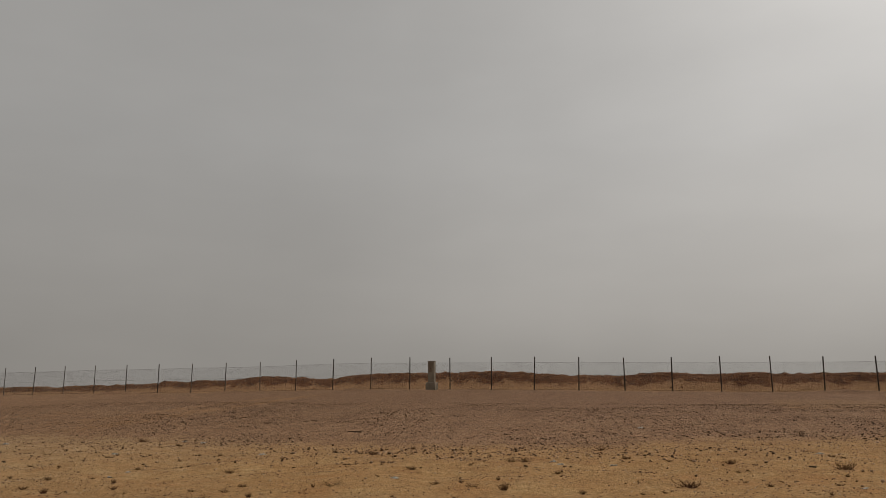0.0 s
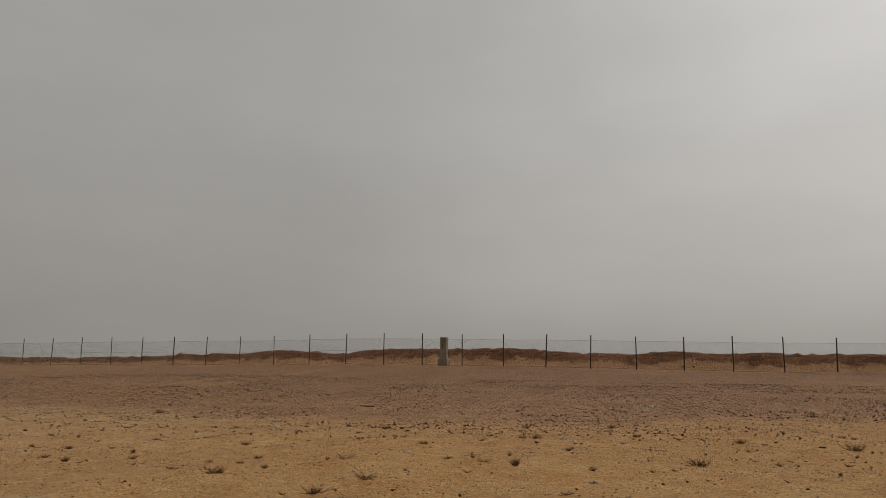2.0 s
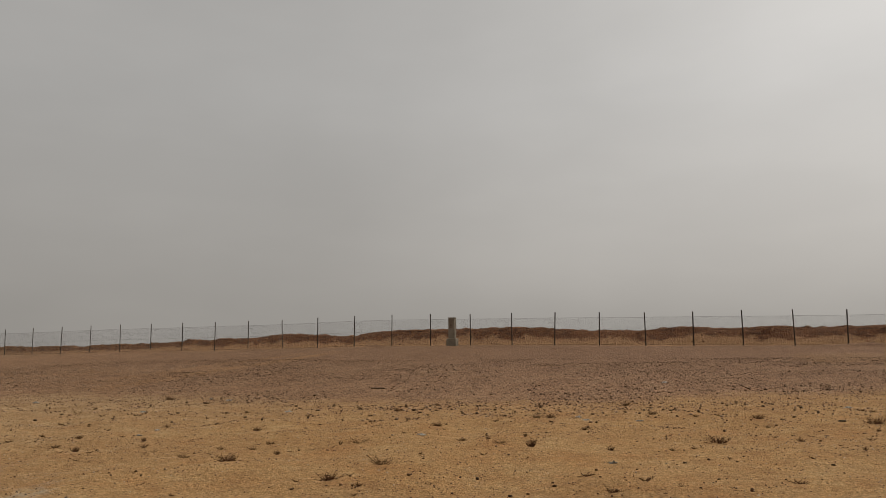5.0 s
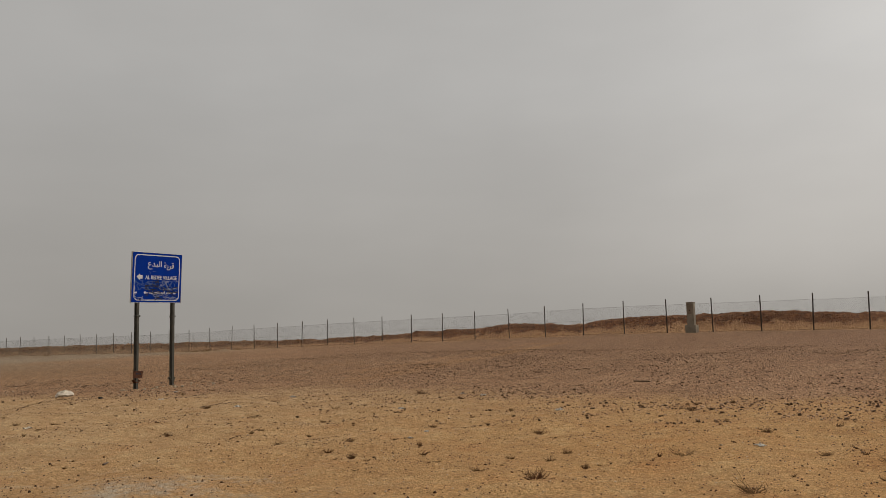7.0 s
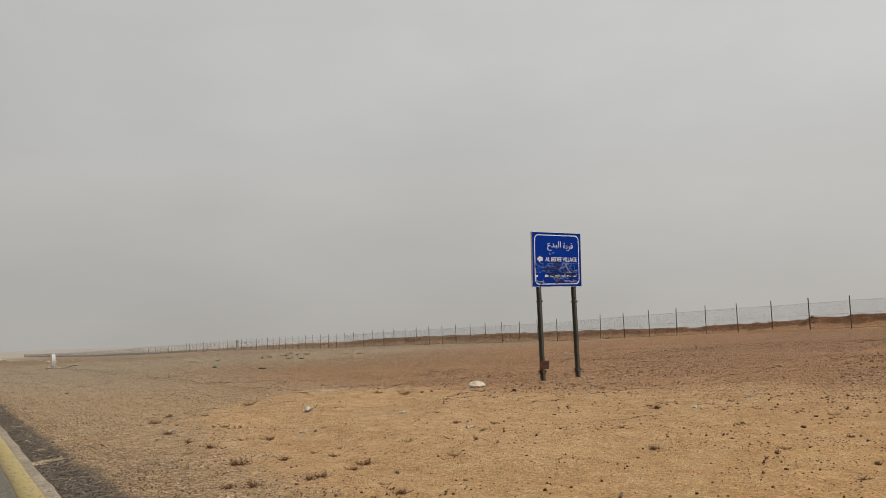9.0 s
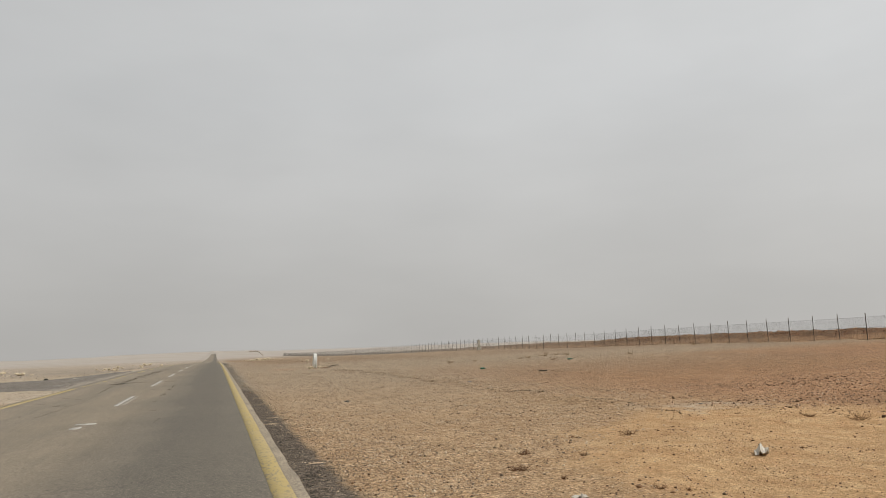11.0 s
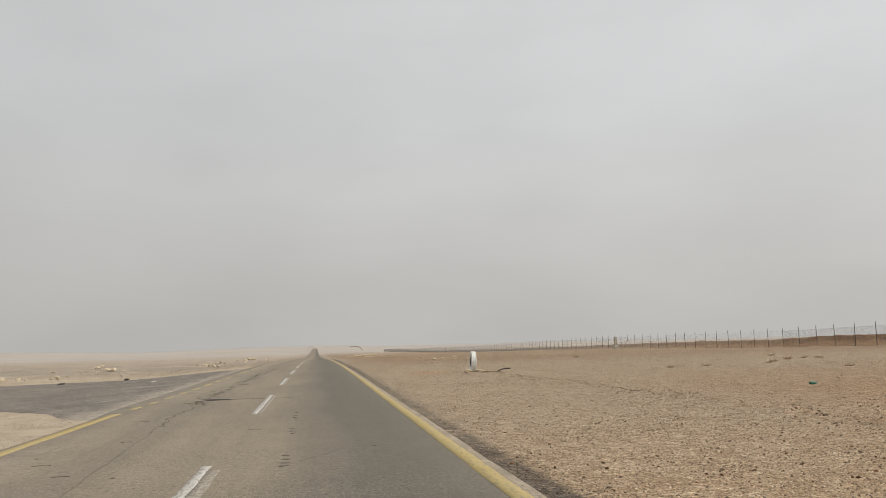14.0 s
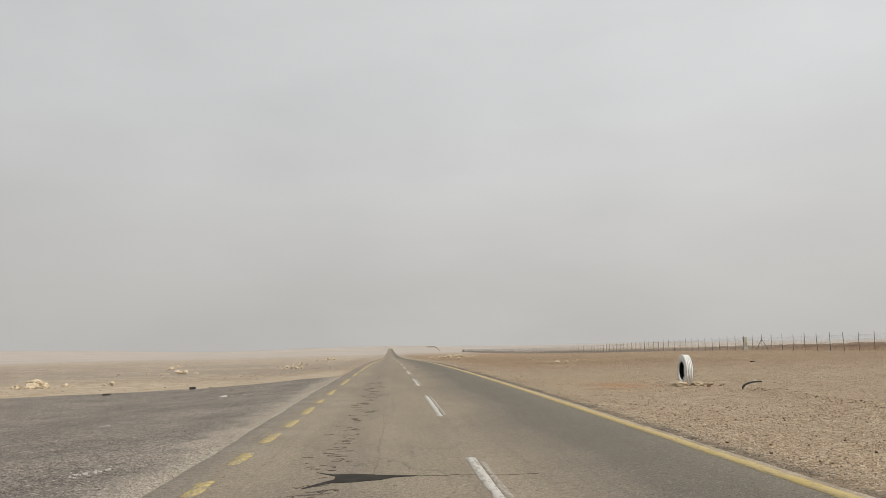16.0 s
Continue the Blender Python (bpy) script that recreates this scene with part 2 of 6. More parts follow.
    outer = n.math("MULTIPLY", n.span(ground_at["X"], 11, 18), n.span(ground_at["Y"], 75, 45))
    gravel = n.mix(outer, gravel, (0.92, 0.76, 0.65), "MULTIPLY")
    far_reg = n.math("MULTIPLY", n.span(ground_at["X"], 20, 42, 0.0, 0.62), n.span(ground_at["Y"], 65, 25))
    reg = n.mix(far_reg, reg, n.mix(n.span(clod, 0.44, 0.56), (0.285, 0.170, 0.107), (0.145, 0.083, 0.054)))
    plain = n.mix(n.span(ground_at["X"], 3, 9), plain, (0.80, 0.69, 0.58), "MULTIPLY")
    plain = n.mix(n.span(ground_at["X"], -8, -18), plain, (1.06, 1.07, 1.08), "MULTIPLY")
    reg = n.mix(n.span(ground_at["Y"], 14, 5), reg, (1.03, 1.03, 1.06), "MULTIPLY")
    sand = n.mix(n.span(ground_at["Y"], 14, 5), sand, (1.035, 0.99, 0.91), "MULTIPLY")
    gravel = n.mix(n.span(ground_at["Y"], 40, 55), gravel, (0.97, 1.0, 1.03), "MULTIPLY")
    gravel = n.mix(extra["Blue"], gravel, plain)
    gravel = n.speckle(gravel, ((40.0, 0.62, 1.38), (19.0, 0.82, 1.18)))
    reg = n.speckle(reg, ((26.0, 0.62, 1.38), (12.0, 0.80, 1.20)))
    sand = n.speckle(sand, ((40.0, 0.80, 1.20), (16.0, 0.92, 1.08)))
    color = n.mix(edge(cover["Green"], 0.30), gravel, reg)
    color = n.mix(edge(cover["Red"], 0.40), color, sand)
    color = n.mix(edge(extra["Red"], 0.25), color, n.mix(n.span(patch, 0.3, 0.7), (0.37, 0.296, 0.216), (0.49, 0.407, 0.308)))
    color = n.mix(edge(cover["Blue"], 0.28), color, tar)
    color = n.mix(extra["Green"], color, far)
    relief = n.math("ADD", n.math("MULTIPLY", fine, 0.8), n.math("MULTIPLY", grit, 0.35))
    relief = n.math("ADD", relief, n.math("MULTIPLY", stony, 0.35))
    n.bump(relief, 1.0, 0.05)
    n.finish(color, 0.97, specular=0.06)
    return mat


def berm_material():
    mat = material("dug_earth")
    n = Nodes(mat)
    lump = n.noise(0.9, 6, 0.62)
    fine = n.noise(5.0, 6, 0.7)
    rock = n.cells(2.6)
    height = n.attribute("cover")["Red"]
    base = n.mix(n.span(fine, 0.40, 0.60), (0.135, 0.054, 0.027), (0.34, 0.152, 0.070))
    base = n.mix(n.span(lump, 0.48, 0.62, 0, 0.6), base, (0.095, 0.044, 0.026))
    speck = n.noise(13.0, 5, 0.7)
    base = n.mix(n.span(speck, 0.52, 0.60, 0, 0.8), base, (0.075, 0.042, 0.030))
    base = n.mix(n.span(rock, 0.05, 0.30, 0.55, 0.0), base, (0.26, 0.165, 0.11))
    base = n.mix(n.span(n.noise(4.0, 6, 0.75), 0.55, 0.62, 0, 0.6), base, (0.085, 0.046, 0.031))
    base = n.mix(n.span(n.noise(7.0, 5, 0.75), 0.44, 0.36, 0, 0.6), base, (0.42, 0.24, 0.125))
    drift = n.span(n.math("ADD", height, n.span(n.noise(0.5, 5, 0.7), 0.3, 0.7, -0.32, 0.32)), 0.60, 0.32, smooth=True)
    color = n.mix(drift, base, n.mix(n.span(fine, 0.3, 0.7), (0.40, 0.215, 0.105), (0.52, 0.305, 0.160)))
    color = n.mix(n.span(speck, 0.54, 0.60, 0, 0.45), color, (0.11, 0.056, 0.034))
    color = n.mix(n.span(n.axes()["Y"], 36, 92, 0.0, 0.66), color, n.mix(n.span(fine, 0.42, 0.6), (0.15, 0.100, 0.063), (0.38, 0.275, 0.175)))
    # aerial haze put into the colour: the far bank turns grey
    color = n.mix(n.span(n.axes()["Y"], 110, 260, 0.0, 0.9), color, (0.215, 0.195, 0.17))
    n.bump(n.math("ADD", lump, n.math("MULTIPLY", fine, 0.9)), 1.0, 0.3)
    n.finish(color, 0.95, specular=0.1)
    return mat


def asphalt_material():
    """Worn, dusty two-lane asphalt: fine chippings, faint wheel tracks, a darker strip in one lane and dust along both edges."""
    mat = material("worn_asphalt")
    n = Nodes(mat)
    ax = n.axes()
    wave = n.noise(0.12, 3)
    across = n.math("ADD", ax["X"], n.span(wave, 0.3, 0.7, -0.4, 0.4))
    streak = n.noise(1.0, 5, 0.6, stretch=(1.3, 0.05, 1))
    broad = n.noise(0.35, 4, 0.6, stretch=(1.0, 0.35, 1))
    blot = n.noise(1.1, 5, 0.6)
    color = n.mix(n.span(streak, 0.32, 0.68), (0.192, 0.158, 0.113), (0.234, 0.193, 0.139))
    color = n.mix(n.span(broad, 0.42, 0.66, 0.0, 0.5), color, (0.160, 0.134, 0.102))
    dark_lane = n.math("MULTIPLY", n.span(across, 0.3, 1.9, smooth=True), n.span(ax["X"], 3.75, 3.35, smooth=True))
    color = n.mix(n.math("MULTIPLY", dark_lane, n.span(broad, 0.3, 0.7, 0.92, 0.76)), color, (0.094, 0.084, 0.068))
    between = n.math("MULTIPLY", n.span(across, 1.0, 1.3, smooth=True), n.span(across, 2.0, 1.6, smooth=True))
    color = n.mix(n.math("MULTIPLY", between, n.span(blot, 0.3, 0.7, 0.2, 0.6)), color, (0.165, 0.140, 0.107))
    wheel = n.math("MULTIPLY", n.span(across, -2.7, -2.0, smooth=True), n.span(across, -1.1, -1.7, smooth=True))
    color = n.mix(n.math("MULTIPLY", wheel, 0.3), color, (0.142, 0.122, 0.098))
    dust = n.span(across, -2.2, -3.4, 0.0, 0.6, smooth=True)
    color = n.mix(n.math("MULTIPLY", dust, n.span(blot, 0.3, 0.65)), color, (0.30, 0.252, 0.196))
    left_dust = n.math("MULTIPLY", n.span(ax["X"], -3.30, -3.75, 0, 0.8, smooth=True), n.span(ax["Y"], 46, 56, 0.5, 1.0))
    edge_dust = n.span(ax["X"], 3.64, 3.72, 0, 0.85, smooth=True)
    color = n.mix(left_dust, color, n.mix(n.span(blot, 0.35, 0.65), (0.25, 0.213, 0.168), (0.33, 0.287, 0.229)))
    color = n.mix(edge_dust, color, n.mix(n.span(blot, 0.35, 0.65), (0.19, 0.158, 0.116), (0.33, 0.275, 0.203)))
    grit = n.noise(26.0, 5, 0.72)
    color = n.mix(n.span(grit, 0.51, 0.64, 0.0, 0.22), color, (0.078, 0.067, 0.055))
    color = n.mix(n.span(grit, 0.47, 0.36, 0.0, 0.26), color, (0.33, 0.285, 0.226))
    stone = n.cells(42.0)
    lot = n.tree.nodes.new("ShaderNodeSeparateColor")
    n.put(lot.inputs[0], n.cells(42.0, what="Color"))
    color = n.mix(n.math("MULTIPLY", n.span(stone, 0.42, 0.28), n.span(lot.outputs["Red"], 0.45, 0.4, 0.0, 0.5)), color, n.mix(lot.outputs["Green"], (0.07, 0.06, 0.05), (0.36, 0.315, 0.255)))
    mottle = n.noise(5.0, 5, 0.72, stretch=(1.0, 0.8, 1))
    color = n.mix(n.span(mottle, 0.54, 0.68, 0.0, 0.18), color, (0.10, 0.087, 0.072))
    track = n.noise(1.0, 5, 0.65, stretch=(4.0, 0.12, 1))
    color = n.mix(n.span(track, 0.54, 0.68, 0.0, 0.24), color, (0.115, 0.099, 0.081))
    scars = n.noise(1.0, 4, 0.75, stretch=(2.2, 6.5, 1))
    color = n.mix(n.math("MULTIPLY", n.span(scars, 0.63, 0.69), n.span(n.noise(0.5, 2), 0.47, 0.6, 0.0, 0.75)), color, (0.07, 0.060, 0.051))
    fleck = n.cells(11.0)
    chance = n.tree.nodes.new("ShaderNodeSeparateColor")
    n.put(chance.inputs[0], n.cells(11.0, what="Color"))
    color = n.mix(n.math("MULTIPLY", n.span(fleck, 0.30, 0.16, 0.0, 0.75), n.span(chance.outputs["Red"], 0.20, 0.12)), color, (0.055, 0.047, 0.039))
    wander = n.noise(2.2, 4)
    shifted = n.tree.nodes.new("ShaderNodeVectorMath")
    shifted.operation = "MULTIPLY"
    n.put(shifted.inputs[0], n.place.outputs["Position"])
    shifted.inputs[1].default_value = (0.55, 0.15, 1)
    bent = n.tree.nodes.new("ShaderNodeVectorMath")
    bent.operation = "ADD"
    n.put(bent.inputs[0], shifted.outputs[0])
    n.put(bent.inputs[1], n.math("MULTIPLY", wander, 0.55))
    crack = n.cells(1.0, "DISTANCE_TO_EDGE", where=bent.outputs[0])
    cracked = n.math("MULTIPLY", n.span(crack, 0.0, 0.008, 0.5, 0.0), n.span(n.noise(0.35, 3), 0.50, 0.62))
    color = n.mix(cracked, color, (0.05, 0.045, 0.04))
    color = n.speckle(color, ((75.0, 0.66, 1.32), (34.0, 0.88, 1.11)))
    n.bump(n.math("ADD", grit, n.math("MULTIPLY", stone, 0.6)), 0.6, 0.008)
    n.finish(color, 0.85, specular=0.25)
    return mat


def junction_material():
    """Loose tar-bound chippings at the mouth of the side road."""
    mat = material("tar_chippings")
    n = Nodes(mat)
    blot = n.noise(0.35, 5, 0.6)
    fine = n.noise(7.0, 6, 0.68)
    chips = n.cells(24.0)
    color = n.mix(n.span(blot, 0.40, 0.62), (0.116, 0.101, 0.085), (0.196, 0.166, 0.137))
    mottle = n.noise(3.2, 6, 0.75)
    color = n.mix(n.span(mottle, 0.50, 0.62, 0, 0.5), color, (0.055, 0.050, 0.046))
    color = n.mix(n.span(mottle, 0.46, 0.36, 0, 0.35), color, (0.25, 0.218, 0.18))
    color = n.mix(n.span(fine, 0.42, 0.68, 0, 0.7), color, (0.185, 0.165, 0.140))
    lot = n.tree.nodes.new("ShaderNodeSeparateColor")
    n.put(lot.inputs[0], n.cells(24.0, what="Color"))
    color = n.mix(n.span(chips, 0.26, 0.38, 0.85, 0.0), color, n.mix(n.span(lot.outputs["Red"], 0.3, 0.9), (0.040, 0.037, 0.034), (0.38, 0.335, 0.28)))
    # pale grit swept over the side next to the road
    swept = n.math("ADD", n.axes()["X"], n.span(n.noise(0.8, 5, 0.65), 0.3, 0.7, -0.55, 0.55))
    pale = n.mix(n.span(n.noise(26.0, 4, 0.7), 0.42, 0.58), (0.46, 0.405, 0.325), (0.11, 0.096, 0.078))
    color = n.speckle(color, ((38.0, 0.42, 1.62), (17.0, 0.75, 1.25)))
    color = n.mix(n.span(swept, -4.95, -4.15, 0.0, 0.66, smooth=True), color, pale)
    n.bump(n.math("ADD", fine, chips), 0.7, 0.02)
    n.finish(color, 0.9, specular=0.2)
    return mat


def paint_material(name, tone, worn_tone, amount, scale=5.0):
    """Road paint that has flaked down to the asphalt in places."""
    mat = material(name)
    n = Nodes(mat)
    flake = n.noise(scale, 6, 0.7, stretch=(2.2, 0.6, 1))
    dirt = n.noise(1.3, 4)
    grain = n.noise(90.0, 2)
    color = n.mix(n.span(dirt, 0.3, 0.7, 0.1, 0.45), tone, (0.36, 0.30, 0.21))
    color = n.mix(n.span(flake, amount, amount + 0.10), color, worn_tone)
    color = n.mix(n.span(grain, 0.45, 0.75, 0, 0.25), color, (0.12, 0.105, 0.09))
    n.bump(grain, 0.3, 0.004)
    n.finish(color, 0.8, specular=0.25)
    return mat


def stone_material(name, dark, mid, pale, pale_share=0.2):
    """Loose stones, each of its own tone."""
    mat = material(name)
    n = Nodes(mat)
    r = n.island()
    grain = n.noise(30.0, 4, 0.65)
    color = n.mix(n.span(r, 0.30, 0.62), dark, mid)
    color = n.mix(n.span(r, 1.0 - pale_share - 0.05, 1.0 - pale_share + 0.05), color, pale)
    color = n.mix(n.span(grain, 0.35, 0.7, 0.0, 0.2), color, mid)
    n.bump(grain, 0.4, 0.01)
    n.finish(color, 0.92, specular=0.15)
    return mat


def plain_material(name, tone, second, scale=6.0, rough=0.7, metal=0.0, grain=60.0, bump=0.2, specular=0.35, depth=0.005, spread=(0.35, 0.65)):
    """A surface of two tones in patches, with fine grain."""
    mat = material(name)
    n = Nodes(mat)
    blot = n.noise(scale, 6, 0.65)
    fine = n.noise(grain, 3, 0.6)
    color = n.mix(n.span(blot, *spread), tone, second)
    color = n.mix(n.span(fine, 0.4, 0.75, 0.0, 0.3), color, tuple(c * 0.6 for c in second))
    n.bump(n.math("ADD", blot, n.math("MULTIPLY", fine, 0.5)), bump, depth)
    n.finish(color, n.span(blot, 0.3, 0.7, rough, min(1.0, rough + 0.15)), metal, specular)
    return mat


M_GROUND = ground_material()
M_BERM = berm_material()
M_ASPHALT = asphalt_material()
M_JUNCTION = junction_material()
M_YELLOW = paint_material("yellow_road_paint", (0.37, 0.277, 0.080), (0.225, 0.183, 0.115), 0.51, 11.0)
M_YELLOW_WORN = paint_material("flaked_yellow_paint", (0.45, 0.335, 0.060), (0.215, 0.183, 0.135), 0.44, 12.0)
M_WHITE = paint_material("white_road_paint", (0.44, 0.437, 0.425), (0.24, 0.215, 0.18), 0.49, 10.0)
M_WHITE_THIN = paint_material("ghost_road_paint", (0.31, 0.285, 0.25), (0.20, 0.173, 0.138), 0.43, 14.0)
M_CRACK = plain_material("open_crack", (0.088, 0.074, 0.057), (0.135, 0.112, 0.086), 9.0, 0.9, bump=0.3)
M_TAR = plain_material("tar_patch", (0.022, 0.020, 0.018), (0.042, 0.037, 0.032), 4.0, 0.9, bump=0.4, specular=0.1)
M_STONE_REG = stone_material("reg_stones", (0.052, 0.029, 0.019), (0.25, 0.146, 0.086), (0.52, 0.35, 0.225), 0.20)
M_STONE_BERM = stone_material("berm_stones", (0.085, 0.038, 0.021), (0.32, 0.150, 0.072), (0.46, 0.265, 0.14), 0.15)
M_STONE_GRAVEL = stone_material("gravel_stones", (0.090, 0.060, 0.041), (0.43, 0.325, 0.216), (0.58, 0.475, 0.340), 0.12)
M_STONE_BROWN = stone_material("brown_stones", (0.070, 0.047, 0.032), (0.37, 0.275, 0.185), (0.55, 0.45, 0.33), 0.14)
M_STONE_PALE = stone_material("pale_grit_stones", (0.07, 0.060, 0.049), (0.37, 0.318, 0.252), (0.52, 0.46, 0.375), 0.3)
M_CHIPPINGS = stone_material("tar_chipping_stones", (0.035, 0.032, 0.029), (0.20, 0.176, 0.148), (0.38, 0.335, 0.275), 0.14)
M_STONE_TAR = stone_material("tarred_stones", (0.022, 0.020, 0.018), (0.085, 0.070, 0.056), (0.34, 0.27, 0.19), 0.10)
M_STONE_SAND = stone_material("dark_pebbles", (0.055, 0.029, 0.018), (0.19, 0.104, 0.056), (0.56, 0.415, 0.27), 0.12)
M_LIMESTONE = plain_material("limestone", (0.56, 0.475, 0.345), (0.44, 0.35, 0.235), 3.0, 0.9, bump=0.6, depth=0.04)
M_WHITE_ROCK = plain_material("white_rock", (0.68, 0.62, 0.53), (0.52, 0.44, 0.34), 5.0, 0.9, bump=0.6, depth=0.03)
M_TWIG = plain_material("dry_twigs", (0.105, 0.054, 0.031), (0.185, 0.096, 0.053), 9.0, 0.95, specular=0.1)
M_TWIG_PALE = plain_material("pale_dry_twigs", (0.32, 0.205, 0.108), (0.22, 0.135, 0.072), 9.0, 0.95, specular=0.1)
M_FENCE = plain_material("rusty_fence_steel", (0.075, 0.064, 0.056), (0.13, 0.10, 0.078), 5.0, 0.75, 0.3)
M_WIRE = plain_material("galvanised_wire", (0.14, 0.13, 0.118), (0.09, 0.082, 0.072), 4.0, 0.6, 0.4)
M_CONCRETE = plain_material("weathered_concrete", (0.33, 0.280, 0.213), (0.235, 0.196, 0.148), 2.6, 0.92, bump=0.4, depth=0.02)
# the same concrete, lightened with painted haze for the distant pillar
M_CONCRETE_HAZED = plain_material("hazed_concrete", (0.44, 0.41, 0.345), (0.34, 0.31, 0.255), 2.6, 0.92, bump=0.4, depth=0.02)
M_CLOD = plain_material("earth_clods", (0.28, 0.178, 0.102), (0.15, 0.092, 0.053), 7.0, 0.95, bump=0.6, depth=0.02, specular=0.05)
M_CONCRETE_STAIN = plain_material("stained_concrete", (0.27, 0.215, 0.155), (0.20, 0.155, 0.115), 4.0, 0.92, bump=0.3)
M_BLUE = plain_material("blue_sign_sheet", (0.001, 0.038, 0.34), (0.002, 0.031, 0.28), 1.4, 0.65, specular=0.05, bump=0.03, grain=20)
M_SIGN_WHITE = plain_material("white_sign_sheet", (0.78, 0.79, 0.79), (0.66, 0.68, 0.70), 5.0, 0.45, bump=0.02)
M_SIGN_EDGE = plain_material("bare_aluminium", (0.50, 0.50, 0.49), (0.38, 0.36, 0.33), 6.0, 0.45, 0.7)
M_SPRAY_BLACK = plain_material("black_spray_paint", (0.010, 0.011, 0.016), (0.022, 0.026, 0.05), 10.0, 0.6)
M_SPRAY_BLUE = plain_material("faded_blue_spray_paint", (0.12, 0.20, 0.42), (0.05, 0.11, 0.34), 8.0, 0.6)
M_SPRAY_PALE = plain_material("pale_spray_paint", (0.38, 0.42, 0.50), (0.22, 0.28, 0.44), 8.0, 0.6)
M_POST = plain_material("painted_steel_post", (0.062, 0.062, 0.053), (0.105, 0.100, 0.085), 3.5, 0.6, 0.35, bump=0.25)
M_RUST = plain_material("rusty_plate", (0.050, 0.022, 0.014), (0.13, 0.050, 0.026), 22.0, 0.9, bump=0.5)
M_TYRE_WHITE = plain_material("whitewashed_rubber", (0.70, 0.70, 0.67), (0.52, 0.50, 0.45), 4.5, 0.85, bump=0.3, spread=(0.42, 0.75))
M_RUBBER = plain_material("old_black_rubber", (0.018, 0.018, 0.018), (0.040, 0.036, 0.032), 6.0, 0.75)
M_GREEN_GLASS = plain_material("green_bottle_plastic", (0.008, 0.085, 0.055), (0.012, 0.12, 0.075), 8.0, 0.3, specular=0.5)
M_PLASTIC_WHITE = plain_material("white_plastic", (0.58, 0.54, 0.47), (0.44, 0.40, 0.34), 6.0, 0.5)
M_PLASTIC_BLUE = plain_material("bluish_plastic", (0.42, 0.395, 0.35), (0.50, 0.465, 0.41), 9.0, 0.8)
M_GREY_RAG = plain_material("grey_rag", (0.12, 0.125, 0.135), (0.19, 0.19, 0.19), 6.0, 0.8)
M_WOOD = plain_material("grey_weathered_wood", (0.15, 0.10, 0.07), (0.10, 0.068, 0.048), 6.0, 0.9, bump=0.4)
M_MOUND = plain_material("dark_distant_earth", (0.33, 0.275, 0.225), (0.27, 0.225, 0.185), 0.5, 0.95, depth=0.1)


# ---- geometry helpers ----
def part(name, bm, mat, parent=None, label="", smooth=False):
    """Links a bmesh as one mesh object, under a thing or a part where one is given."""
    me = bpy.data.meshes.new(name)
    bm.normal_update()
    bm.to_mesh(me)
    bm.free()
    if smooth:
        me.polygons.foreach_set("use_smooth", [True] * len(me.polygons))
    me.materials.append(mat)
    ob = new(name, me)
    if parent:
        ob.parent = parent
    if label:
        ob["label"] = label
    return ob


def raw_mesh(name, co, quads, mat, smooth=False):
    """A mesh from arrays of vertices and of quads."""
    co, quads = np.asarray(co, np.float32), np.asarray(quads, np.int32)
    me = bpy.data.meshes.new(name)
    me.vertices.add(len(co))
    me.vertices.foreach_set("co", co.ravel())
    me.loops.add(quads.size)
    me.loops.foreach_set("vertex_index", quads.ravel())
    me.polygons.add(len(quads))
    me.polygons.foreach_set("loop_start", np.arange(0, quads.size, quads.shape[1], dtype=np.int32))
    if smooth:
        me.polygons.foreach_set("use_smooth", np.ones(len(quads), bool))
    me.update(calc_edges=True)
    me.validate()
    me.materials.append(mat)
    return me


def sheet_quads(rows, cols):
    i = np.arange(rows * cols).reshape(rows, cols)
    return np.stack([i[:-1, :-1], i[:-1, 1:], i[1:, 1:], i[1:, :-1]], -1).reshape(-1, 4)


def add_box(bm, size, at=(0, 0, 0), bevel=0.0, turn=None, segments=1):
    """A box about its middle, its edges bevelled, joined into bm."""
    m = Matrix.Translation(at) @ (turn or Matrix())
    made = bmesh.ops.create_cube(bm, size=1.0, matrix=m @ Matrix.Diagonal((*size, 1)))
    if bevel:
        edges = {e for v in made["verts"] for e in v.link_edges}
        bmesh.ops.bevel(bm, geom=list(edges), offset=bevel, segments=segments, affect="EDGES", profile=0.6)


def add_tube(bm, points, radii, sides=6):
    """A round bar along points, with a radius for each."""
    rings = []
    for i, p in enumerate(points):
        p = Vector(p)
        a, b = Vector(points[max(i - 1, 0)]), Vector(points[min(i + 1, len(points) - 1)])
        way = (b - a).normalized()
        side = way.cross(Vector((0, 0, 1)) if abs(way.z) < 0.9 else Vector((1, 0, 0))).normalized()
        up = side.cross(way)
        rings.append([bm.verts.new(p + radii[i] * (math.cos(k * math.tau / sides) * side + math.sin(k * math.tau / sides) * up)) for k in range(sides)])
    for a, b in zip(rings, rings[1:]):
        for k in range(sides):
            bm.faces.new((a[k], a[(k + 1) % sides], b[(k + 1) % sides], b[k]))
    bm.faces.new(rings[0][::-1])
    bm.faces.new(rings[-1])


def lattice_noise(x, y, size, seed=0):
    """Smooth value noise in -1..1 on arrays, with cells of that size."""
    x, y = np.asarray(x, float) / size + 311.7 * seed, np.asarray(y, float) / size - 173.3 * seed
    i, j = np.floor(x), np.floor(y)
    u, v = x - i, y - j
    u, v = u * u * (3 - 2 * u), v * v * (3 - 2 * v)

    def at(a, b):
        s = np.sin(a * 127.1 + b * 311.7 + seed * 17.17) * 43758.5453
        return (s - np.floor(s)) * 2 - 1

    return (at(i, j) * (1 - u) + at(i + 1, j) * u) * (1 - v) + (at(i, j + 1) * (1 - u) + at(i + 1, j + 1) * u) * v


